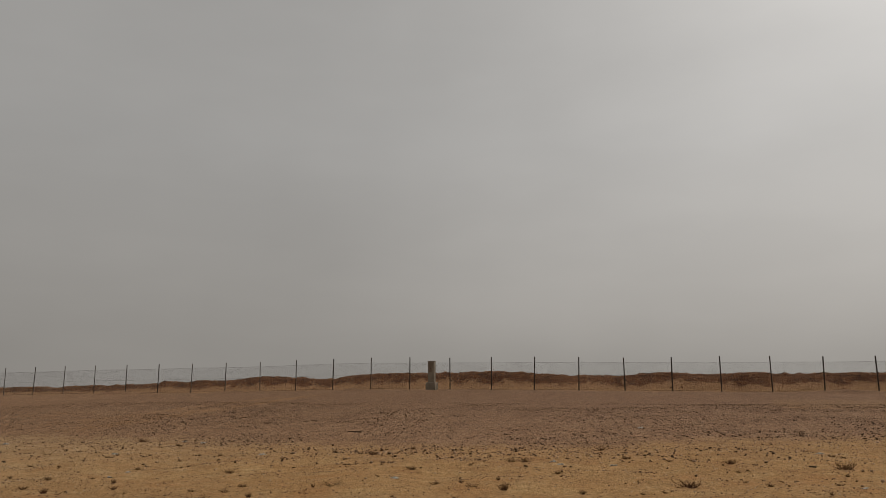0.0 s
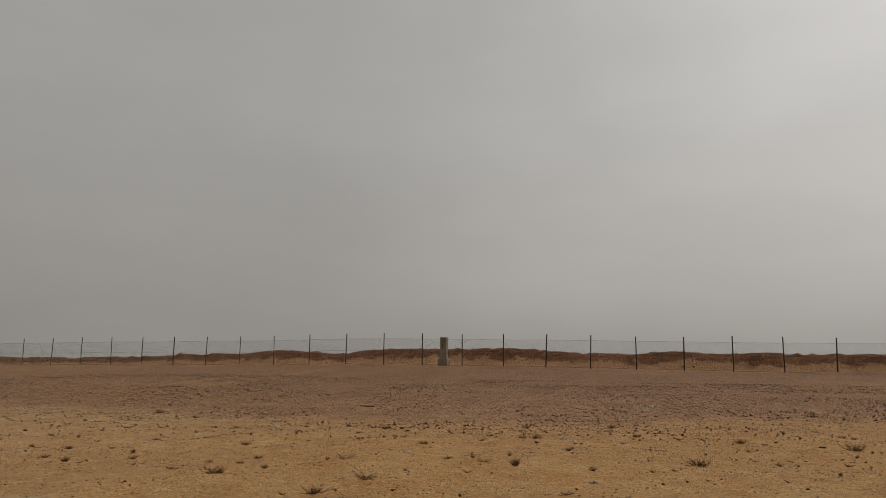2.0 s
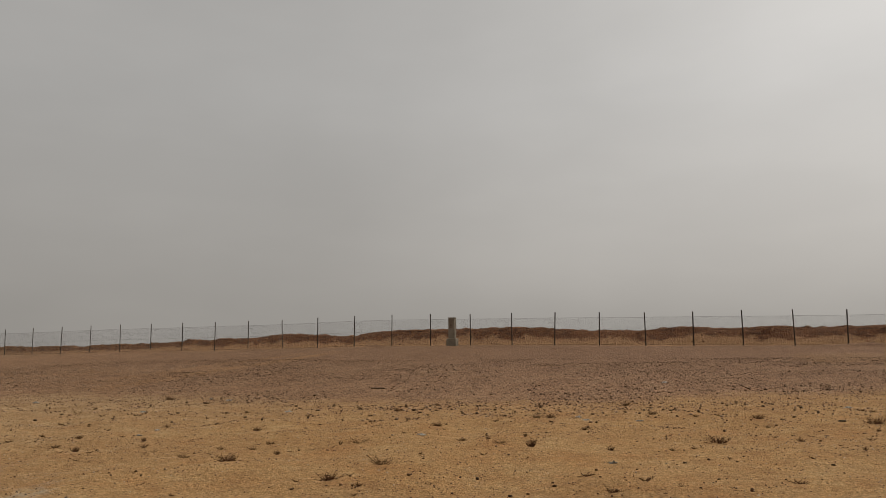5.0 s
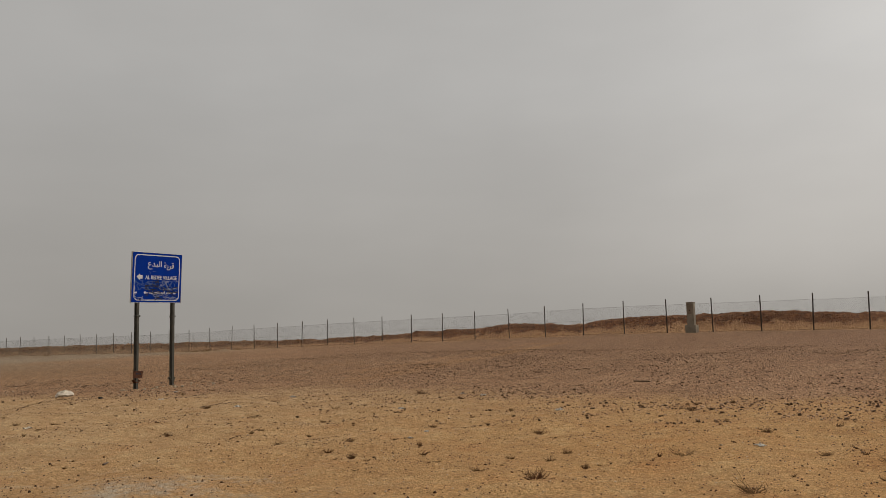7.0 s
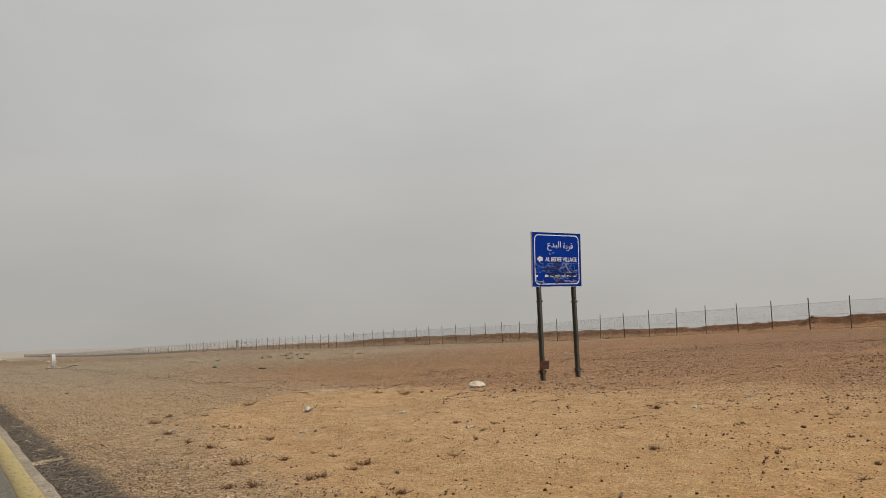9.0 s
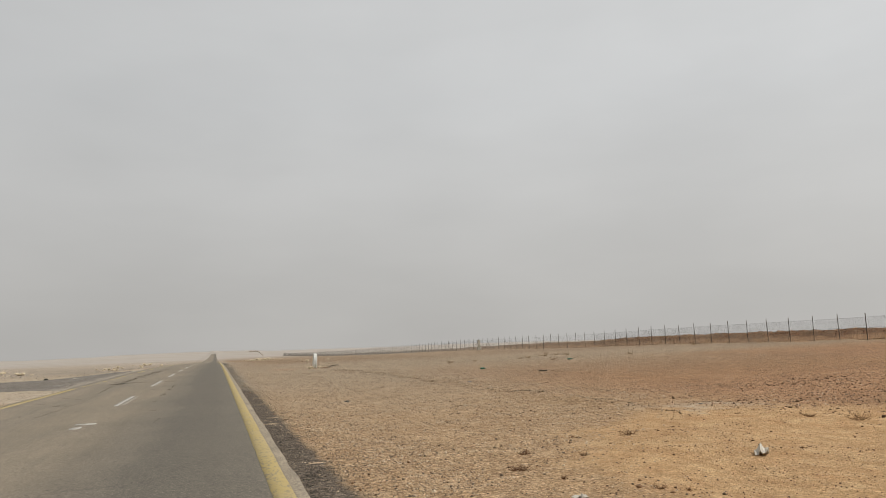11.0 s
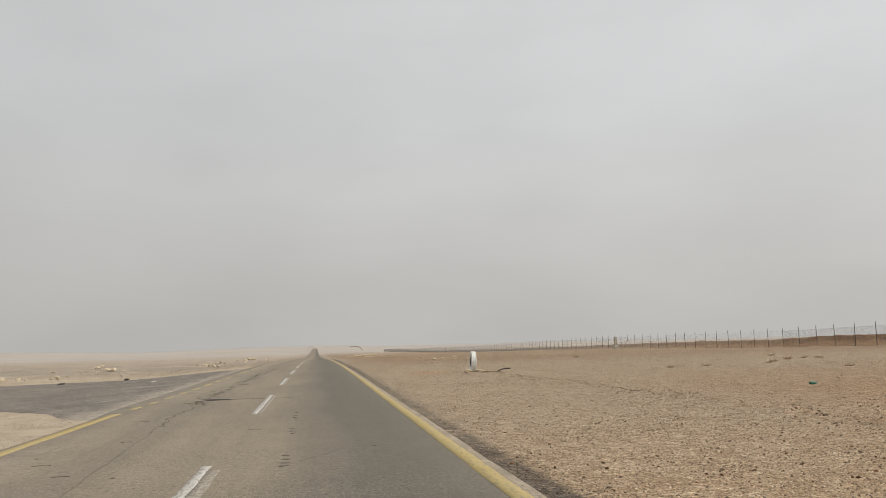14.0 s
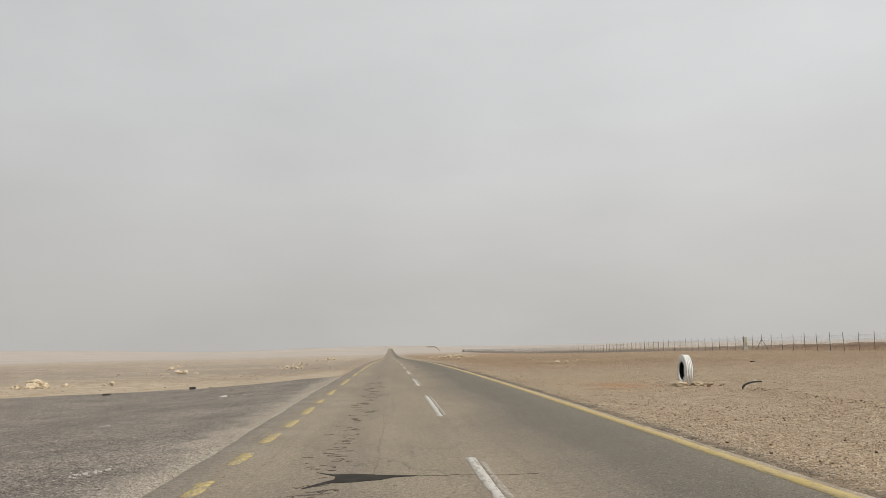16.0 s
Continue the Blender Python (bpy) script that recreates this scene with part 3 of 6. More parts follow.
def eased(v, points):
    """Smooth interpolation through (place, value) points."""
    xs, ys = np.array([p[0] for p in points], float), np.array([p[1] for p in points], float)
    v = np.asarray(v, float)
    i = np.clip(np.searchsorted(xs, v) - 1, 0, len(xs) - 2)
    u = np.clip((v - xs[i]) / (xs[i + 1] - xs[i]), 0, 1)
    u = u * u * (3 - 2 * u)
    return ys[i] * (1 - u) + ys[i + 1] * u


def flowing(v, points):
    """A smooth curve through (place, value) points with no flat step at each of them."""
    xs, ys = np.array([p[0] for p in points], float), np.array([p[1] for p in points], float)
    slope = np.gradient(ys, xs)
    v = np.clip(np.asarray(v, float), xs[0], xs[-1])
    i = np.clip(np.searchsorted(xs, v) - 1, 0, len(xs) - 2)
    h = xs[i + 1] - xs[i]
    u = (v - xs[i]) / h
    return ys[i] * (1 + 2 * u) * (1 - u) ** 2 + ys[i + 1] * u * u * (3 - 2 * u) + h * (slope[i] * u * (1 - u) ** 2 - slope[i + 1] * u * u * (1 - u))


def ramp(v, a, b):
    u = np.clip((np.asarray(v, float) - a) / (b - a), 0, 1)
    return u * u * (3 - 2 * u)


# ---- lie of the land: heights along the road, beside it and along the fence ----
ROAD_RISE, ROAD_LEVEL = 0.005, -0.2344      # the near road climbs evenly
ROAD_Z = [(50, .0156), (75, .1406), (100, .19), (128, .15), (171, -.12), (235, -.62), (300, -1.08), (440, -1.75), (640, -1.6), (1000, .4), (1350, 3.5), (1700, 4.6), (5000, 4.6)]
NEAR_Z = [(-60, -.2), (0, -.16), (8, -.17), (15, -.2), (22, -.17), (35, -.10), (60, -.05), (80, -.06), (100, .01), (128, .02), (171, -.2), (235, -.7), (300, -1.16), (440, -1.85), (640, -1.7), (1000, .3), (1350, 3.4), (1700, 4.5), (5000, 3.0)]
MIDDLE_Z = [(-60, 0), (-10, .03), (0, -.04), (8, -.10), (16, -.14), (25, -.05), (35, -.02), (50, .03), (70, .06), (100, .12), (128, .13), (171, .0), (235, -.5), (300, -.9), (440, -1.6), (640, -1.5), (1000, .2), (1350, 2.4), (1700, 3.2), (5000, 2.0)]
FENCE_Z = [(-300, .4), (-60, .75), (-10.7, .92), (0, 1.04), (10, 1.18), (22, 1.27), (34, 1.10), (45, 1.03), (57, .90), (70, .68), (100, .69), (125, .50), (155, .50), (175, .55), (200, .38), (240, .08), (275, -.2), (320, -.55), (390, -.9), (480, -1.12), (635, -1.2), (800, -1.0), (1100, .0), (1500, 2.0), (5000, 1.5)]
LEFT_Z = [(-300, -.7), (30, -.5), (60, -.42), (95, -.42), (128, -.44), (171, -.58), (235, -.95), (300, -1.35), (440, -2.0), (640, -1.9), (1000, -.2), (1350, 2.6), (1700, 3.4), (5000, 2.0)]
CREST_Z = [(-300, 1.85), (-60, 2.25), (-12.6, 2.42), (-9.1, 2.31), (-6.7, 2.46), (-4.7, 2.38), (-.8, 2.51), (3.2, 2.36), (8.2, 2.41), (11.1, 2.66), (15.1, 2.74), (20.1, 2.7), (25.1, 2.57), (28, 2.31), (31, 2.47), (35, 2.53), (39, 2.24), (43, 2.22), (46, 2.04), (51, 1.86), (58, 1.75), (69, 1.87), (92, 1.9), (107, 1.93), (119, 1.96), (135, 1.64), (152, 1.62), (185, 1.38), (228, .95), (298, .45), (433, -.25), (640, -.35), (806, -.1)]
FENCE_X, FENCE_END, BANK_END = 57.5, 690.0, 830.0


def road_z(y):
    y = np.asarray(y, float)
    return np.where(y < 75, ROAD_LEVEL + ROAD_RISE * np.maximum(y, -60), flowing(y, ROAD_Z))


def land(x, y):
    """The bare lie of the land, with no small relief."""
    x, y = np.asarray(x, float), np.asarray(y, float)
    near, middle, fence, left = (flowing(y, k) for k in (NEAR_Z, MIDDLE_Z, FENCE_Z, LEFT_Z))
    road = road_z(y)
    z = road - 0.05
    z = z + (near - z) * ramp(x, 4.0, 7.5)
    z = z + (middle - z) * np.clip((x - 8) / 12, 0, 1)
    z = z + (fence - z) * np.clip((x - 20) / 37.5, 0, 1)
    z = z + (left - z) * ramp(-x, 4.0, 13.0)
    z = z * (1 - ramp(x, 75, 160)) + ramp(x, 75, 160) * 0.2
    away = ramp(-x, 40, 190)
    z = z - 0.55 * away
    drop = ramp(-x, 205, 420) * (1 - ramp(-x, 700, 1100))
    return z - 7.5 * drop


def sand_cover(x, y):
    """1 in the tongue of yellow sand beside the road, 0 outside it."""
    x, y = np.asarray(x, float), np.asarray(y, float)
    outer = eased(y, [(-40, 21), (-8, 19), (-2, 17.2), (2, 15.2), (5, 15.0), (9.5, 15.6), (14.2, 17.0), (20, 17.0), (24, 15.6), (29.5, 12.0), (35, 7.0)])
    inner = eased(y, [(-40, 3.4), (10, 4.7), (14.3, 5.5), (17, 6.0), (22.2, 6.9), (24.8, 8.2), (29.4, 12.1), (35, 7.0)])
    return ramp(x - inner, -1.2, 1.8) * ramp(outer - x, -3.2, 2.0) * ramp(31.2 - y, -0.5, 2.0)


def height(x, y):
    """The ground with hummocks, ripples, the graded windrow and the far hills."""
    x, y = np.asarray(x, float), np.asarray(y, float)
    z = land(x, y)
    off_road = ramp(np.abs(x), 4.0, 5.7)
    s = sand_cover(x, y)
    near = 1 - ramp(np.hypot(x, y - 30), 90, 160)
    z = z + off_road * near * (0.020 * lattice_noise(x, y, 2.2, 1) + 0.010 * lattice_noise(x, y, 0.7, 2))
    z = z + off_road * near * s * (0.075 * lattice_noise(x, y, 1.5, 3) + 0.040 * lattice_noise(x, y, 0.7, 4))
    line = 11.4 + 0.25 * np.sin(y * 0.31) + 0.2 * lattice_noise(x * 0, y, 3.0, 5)
    lumps = np.clip(0.45 + 0.75 * lattice_noise(x, y, 0.8, 6) + 0.4 * lattice_noise(x * 0, y, 6.0, 7), 0.05, 1.5)
    z = z + 0.17 * lumps * np.exp(-((x - line) / 0.32) ** 2) * ramp(y, 27, 31) * ramp(78.5 - y, 0, 5)
    z = z + 0.20 * np.clip(0.2 + lattice_noise(x, y, 2.6, 61) + 0.5 * lattice_noise(x, y, 1.0, 62), 0, 1.5) * np.exp(-((x - 54.6 - 0.5 * lattice_noise(x * 0, y, 7.0, 63)) / 0.55) ** 2) * near
    far = np.hypot(x, y)
    hill = ramp(far, 900, 2400) * (1 - (1 - ramp(np.abs(x), 25, 160)) * (1 - ramp(y, 1450, 1900)))
    z = z + hill * (7.0 + 7.0 * lattice_noise(x, y, 900, 8) + 4.0 * lattice_noise(x, y, 380, 9)) * (1 - ramp(far, 3600, 4400) * 0.3)
    return z


def z_at(x, y):
    return float(height(x, y))


def stretch_of(a, b, step):
    return np.arange(a, b, step)


def outward(start, end, first, growth):
    """Places from start out to end, further and further apart."""
    out, p, d = [], start, first
    while p < end:
        out.append(p)
        d *= growth
        p += d
    return np.array(out + [end])


# ---- ground: one sheet to the horizon ----
def build_ground():
    gx = np.concatenate([-outward(120, 4700, 4, 1.22)[::-1], stretch_of(-118, -24, 2.5), stretch_of(-23.5, 26, 0.3), stretch_of(26, 52, 1.0), stretch_of(52, 58, 0.4), stretch_of(58, 76, 1.0), outward(77, 4700, 1.5, 1.22)])
    gy = np.concatenate([-outward(15, 4700, 1.0, 1.25)[::-1], stretch_of(-14, 62, 0.3), stretch_of(62, 112, 0.6), stretch_of(113, 420, 3.5), outward(422, 4700, 5, 1.13)])
    X, Y = np.meshgrid(gx, gy)
    Z = height(X, Y)
    me = raw_mesh("ground", np.stack([X, Y, Z], -1).reshape(-1, 3), sheet_quads(len(gy), len(gx)), M_GROUND, True)
    x, y = X.ravel(), Y.ravel()
    sand = sand_cover(x, y)
    sand = np.maximum(sand, 0.75 * sand_cover(x - 3.5 * ramp(x, 12, 17), y) * ramp(24 - y, 0, 6))
    reg = ramp(x, 10, 27) * ramp(27 - y, -12, 14)
    reg = np.maximum(reg, 0.8 * ramp(x, 9, 13) * ramp(27 - y, -6, 8))
    reg = np.maximum(reg, ramp(x, 24, 36) * (0.95 - 0.75 * ramp(y, 35, 75)))
    reg = np.maximum(reg, 0.60 * ramp(x, 11, 17) * ramp(46 - y, 0, 14))
    # reddish earth turned up near the tyre
    reg = np.maximum(reg, 0.58 * np.exp(-((x - 8.6) / 2.2) ** 2 - ((y - 81.5) / 4.5) ** 2))
    reg = reg * (1 - 0.55 * ramp(x, 33, 36) * ramp(47 - x, 0, 3) * ramp(-4.5 - y, 0, 1.5))
    reg = np.maximum(reg, 0.15 * ramp(-x, 25, 60))
    reg = np.maximum(reg, 0.30 * np.exp(-((x - 11.45) / 0.6) ** 2) * ramp(y, 27, 31) * ramp(78.5 - y, 0, 5))
    # an old wheel track across the stony plain
    track = np.exp(-((y - 18.6 - 0.115 * (x - 22)) / 0.8) ** 2) * ramp(x, 19, 24) * (1 - ramp(x, 44, 54))
    track = np.maximum(track, 0.8 * np.exp(-((y - 20.4 - 0.115 * (x - 22)) / 0.6) ** 2) * ramp(x, 22, 27) * (1 - ramp(x, 44, 54)))
    reg = reg * (1 - 0.65 * track)
    tar_edge = eased(y, [(-60, 4.6), (12, 4.5), (20, 4.36), (28, 4.26), (50, 4.26), (130, 4.30), (400, 4.4)])
    tar = ramp(tar_edge - x, -0.22, 0.22) * (x > 0) * (1 - 0.4 * ramp(y, 32, 50))
    pale = 0.62 * ramp(-x, 3.8, 4.4) * (1 - ramp(-x, 24, 50)) * (1 - ramp(y, 100, 122))
    pale = np.maximum(pale, ramp(-x, 3.6, 4.0) * (1 - ramp(-x, 7, 10)) * ramp(y, 40, 48) * (1 - ramp(y, 84, 98)))
    pale = np.maximum(pale, 0.16 * ramp(y, 54, 74) * ramp(x, 3.5, 4.5) * (1 - ramp(x, 14, 40)))
    # a bank of pale salt and crushed stone in the sand close to the start
    pale = np.maximum(pale, 0.46 * np.exp(-((x - 7.0) / 1.5) ** 2 - ((y - 8.5) / 3.2) ** 2))
    pale = np.maximum(pale, 0.55 * np.exp(-((x - 13.0) / 2.0) ** 2 - ((y - 28.0) / 1.6) ** 2))
    # where the ground colour with painted haze takes over, far out
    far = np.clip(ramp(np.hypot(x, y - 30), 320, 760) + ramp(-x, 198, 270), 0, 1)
    plain = np.clip(ramp(np.hypot(x * 1.2, y - 40), 52, 90) * (1 - 0.3 * ramp(x, 10, 40)) + 0.8 * ramp(-x, 24, 40), 0, 1)
    one = np.ones_like(x)
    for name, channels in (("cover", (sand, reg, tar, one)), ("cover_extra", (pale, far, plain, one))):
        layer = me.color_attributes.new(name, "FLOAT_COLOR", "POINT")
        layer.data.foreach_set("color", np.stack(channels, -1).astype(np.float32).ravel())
    return tagged(new("ground", me), "flat stony desert floor of sand, dark gravel and pale roadside grit", "ground", kind="structure")


ground = build_ground()


# ---- road ----
def build_road():
    ys = np.concatenate([stretch_of(-60, 130, 0.4), stretch_of(130, 830, 4.0), outward(830, 1700, 8, 1.1)])
    xs = np.array([-3.92, -3.88, -2.8, -1.4, 0, 1.4, 2.8, 3.80, 3.84])
    X, Y = np.meshgrid(xs, ys)
    ragged = 0.02 * lattice_noise(X * 0, Y, 0.9, 11) + 0.015 * lattice_noise(X * 0, Y, 0.35, 12)
    X = X + np.where(X > 3, ragged, 0) + np.where(X < -3, 0.05 * lattice_noise(X * 0, Y, 1.6, 13) + ragged + 0.15 * (1 - ramp(Y, 51, 56)), 0)
    Z = road_z(Y) - 0.012 * (np.abs(X) / 3.9) ** 2 + 0.004 * lattice_noise(X, Y, 1.7, 14)
    Z[:, 0] -= 0.11
    Z[:, -1] -= 0.11
    me = raw_mesh("road", np.stack([X, Y, Z], -1).reshape(-1, 3), sheet_quads(len(ys), len(xs)), M_ASPHALT)
    return tagged(new("road", me), "worn dusty grey asphalt two-lane desert road", "road", kind="structure")


road = build_road()


def marking(name, x0, x1, y0, y1, mat, label, lift=0.006, ragged=0.007, seed=0, step=0.5, skew=0.0, worn_end=0.0):
    """A strip of paint along the road, thin but solid, its edges uneven."""
    count = max(3, int((y1 - y0) / step) + 1)
    ys = np.linspace(y0, y1, count)
    wob = ragged * lattice_noise(ys, ys * 0 + seed, 0.6, 21 + seed % 5)
    wob2 = ragged * lattice_noise(ys, ys * 0 + seed + 9, 0.6, 22)
    lean = skew * (ys - y0)
    if worn_end:
        from_end = np.minimum(ys - y0, y1 - ys)
        pinch = (x1 - x0) * 0.5 * (1 - np.clip(0.15 + from_end / worn_end, 0, 1) ** 0.5)
        wob, wob2 = wob + pinch * np.where(ys < (y0 + y1) / 2, 0.1, 1.8), wob2 - pinch * np.where(ys < (y0 + y1) / 2, 1.8, 0.1)
    rows = []
    for y, a, b, k in zip(ys, x0 + wob + lean, x1 + wob2 + lean, range(count)):
        zt = lambda x: float(road_z(y)) - 0.012 * (x / 3.9) ** 2 + 0.004 * float(lattice_noise(x, y, 1.7, 14)) + lift
        m = (a + b) / 2
        rows += [(a, y, zt(a) - 0.01), (a + 0.004, y, zt(a)), (m, y, zt(m)), (b - 0.004, y, zt(b)), (b, y, zt(b) - 0.01)]
    me = raw_mesh(name, rows, sheet_quads(count, 5), mat)
    ob = new(name, me)
    ob.parent = road
    ob["label"] = label
    return ob


marking("edge_line", 3.43, 3.665, -60, 480, M_YELLOW, "faded continuous yellow edge line", seed=1)
marking("edge_line", -3.63, -3.395, -60, 53.8, M_YELLOW, "faded continuous yellow edge line", seed=2)
for k, (a, b) in enumerate(((55.2, 56.1), (57.2, 58.2), (59.5, 60.8), (62.0, 63.5), (64.7, 66.3), (67.7, 70.0), (71.6, 73.0), (75.4, 78.3), (82, 89), (93, 100), (104, 440))):
    drift = float(np.interp((a + b) / 2, [53, 66, 100], [-3.50, -3.27, -3.25]))
    marking("edge_line_dash", drift - 0.11, drift + 0.11, a, b, M_YELLOW_WORN, "worn yellow edge line dash", ragged=0.03, seed=3 + k, step=0.06 if b < 100 else 1.0, skew=0.012 if b < 66 else 0.0, worn_end=0.10 if b < 80 else 0.0)
for k in range(28):
    start = 38.1 + 14.05 * k
    marking("centre_dash", -0.075, 0.065, start + (0.4 if k == 0 else 0), start + (5.8 if k == 0 else 7.4), M_WHITE, "scuffed white centre line dash", ragged=0.014, seed=20 + k, step=0.2)
    marking("ghost_dash", 0.055, 0.22 if k == 0 else 0.165, start + (0.7 if k == 0 else 0.3), start + (5.4 if k == 0 else 7.0), M_WHITE_THIN, "faint older white paint beside the dash", lift=0.0035, ragged=0.012, seed=50 + k, step=0.25)
marking("paint_remnant", -0.17, 0.28, 32.24, 32.62, M_WHITE, "remnant of white road paint", ragged=0.04, seed=80, step=0.03, worn_end=0.1)
marking("paint_remnant", -0.10, 0.12, 31.2, 31.75, M_WHITE, "remnant of white road paint", ragged=0.03, seed=81, step=0.04, worn_end=0.15)


def stain(name, outline, mat, label, lift=0.005):
    """A flat patch on the asphalt with a given outline."""
    bm = bmesh.new()
    top = [bm.verts.new((x, y, float(road_z(y)) - 0.012 * (x / 3.9) ** 2 + 0.004 * float(lattice_noise(x, y, 1.7, 14)) + lift)) for x, y in outline]
    low = [bm.verts.new(v.co - Vector((0, 0, 0.012))) for v in top]
    bm.faces.new(top)
    for k in range(len(top)):
        bm.faces.new((top[k - 1], low[k - 1], low[k], top[k]))
    bmesh.ops.recalc_face_normals(bm, faces=bm.faces)
    return part(name, bm, mat, road, label)


def crack_line(points, width, seed, label):
    """A narrow open crack along points, wider in the middle."""
    rng = random.Random(seed)
    fine = []
    for a, b in zip(points, points[1:]):
        for k in range(8):
            u = k / 8
            fine.append((a[0] + (b[0] - a[0]) * u + rng.uniform(-.03, .03), a[1] + (b[1] - a[1]) * u + rng.uniform(-.03, .03)))
    fine.append(points[-1])
    left, right = [], []
    for k, (x, y) in enumerate(fine):
        p, q = fine[max(k - 1, 0)], fine[min(k + 1, len(fine) - 1)]
        way = Vector((q[0] - p[0], q[1] - p[1])).normalized()
        w = width * rng.uniform(0.4, 1.0) * (0.25 + min(k, len(fine) - 1 - k, 6) / 8)
        left.append((x - way.y * w, y + way.x * w))
        right.append((x + way.y * w, y - way.x * w))
    return stain("crack", left + right[::-1], M_CRACK, label)


stain("tar_patch", [(-2.1, 58.63), (-1.86, 58.43), (-1.7, 58.46), (-1.55, 58.42), (-1.16, 58.25), (-0.83, 58.18), (-0.83, 58.13), (-1.12, 58.09), (-1.26, 57.93), (-1.44, 57.88), (-1.58, 57.82), (-1.71, 57.8), (-1.85, 57.8), (-2.01, 57.62), (-2.17, 57.45), (-2.16, 57.52), (-1.95, 57.88), (-1.84, 58.04), (-1.83, 58.28)], M_TAR, "black tar patch where the asphalt has broken")
crack_line([(-0.84, 58.15), (-0.32, 58.13), (0.25, 58.03), (0.7, 58.06)], 0.007, 1, "crack running across the lane")
crack_line([(-1.55, 35.3), (-1.45, 36.24), (-1.5, 37.16), (-1.4, 37.74), (-1.44, 39.91), (-1.31, 41.12), (-1.48, 45.03), (-1.66, 48.4), (-1.78, 49.83)], 0.0014, 2, "long crack along the lane")
crack_line([(-1.78, 49.83), (-1.70, 50.2), (-1.83, 50.66), (-1.76, 51.11), (-1.93, 51.7), (-1.84, 52.32), (-1.96, 52.87), (-1.79, 53.4), (-1.90, 53.9), (-1.76, 54.5), (-1.86, 55.13), (-1.63, 55.82), (-1.79, 56.5), (-1.75, 57.4)], 0.003, 3, "jagged crack running back from the tar patch")
crack_line([(-1.37, 57.89), (-1.32, 59.44), (-1.33, 61.54), (-1.26, 64.36), (-1.31, 67.04), (-1.25, 70.72), (-1.18, 77.46)], 0.0025, 6, "long crack along the lane")
cr = random.Random(9)
for k in range(130):
    y = 56.0 + 40 * cr.random() ** 1.5
    x = -1.95 + 0.010 * (y - 59) + cr.gauss(0, 0.12 if y < 58 else 0.17)
    w = cr.uniform(0.03, 0.17)
    crack_line([(x - w, y + cr.uniform(-.06, .06)), (x, y + cr.uniform(-.08, .08)), (x + w * cr.random(), y + cr.uniform(-.1, .1))], cr.uniform(0.0008, 0.0024) * (1 + max(0, y - 59) / 24), 30 + k, "short cross crack")
for x, y, w in ((-1.85, 39.96, .10), (-1.8, 40.51, .12), (-1.77, 43.56, .12), (-1.8, 47.3, .10), (-2.6, 41.55, .10), (-2.36, 44.71, .12), (-2.37, 51.3, .14), (1.23, 35.68, .10), (0.29, 48.63, .12), (-2.37, 60.06, .09), (-1.98, 60.26, .10)):
    crack_line([(x - w, y - 0.03), (x, y + 0.05), (x + w, y)], 0.008, int(y * 10), "short open crack")
sc = random.Random(4)


def blot(name, x, y, wide, long, label):
    """An irregular dark mark of eight corners."""
    ring = []
    for k in range(9):
        a = math.tau * k / 9
        r = sc.uniform(0.45, 1.0)
        ring.append((x + wide * r * math.cos(a), y + long * r * math.sin(a)))
    stain(name, ring, M_CRACK, label)


for k, y in enumerate((39.85, 40.2, 43.65, 43.95, 44.3, 44.7, 47.7, 48.1, 48.5, 50.1, 50.6, 51.0, 51.5, 52.3)):
    blot("tyre_scuff", 1.03 + sc.uniform(-.05, .05), y, 0.10 - 0.003 * k, 0.075, "dark scuff left on the asphalt")
for x, y in ((1.59, 32.88), (1.56, 32.39), (1.54, 32.01), (-2.32, 59.5), (-1.53, 39.57), (1.05, 36.61), (1.29, 36.25), (-1.06, 43.26), (1.83, 33.57), (-2.71, 42.47), (2.38, 45.48), (-1.66, 49.87), (0.38, 33.96), (-2.67, 45.43), (-0.81, 36.91), (-2.03, 36.0), (-3.0, 50.5), (2.2, 39.14)):
    blot("tar_spot", x, y, sc.uniform(0.015, 0.045), sc.uniform(0.03, 0.06), "small dark spot of tar")


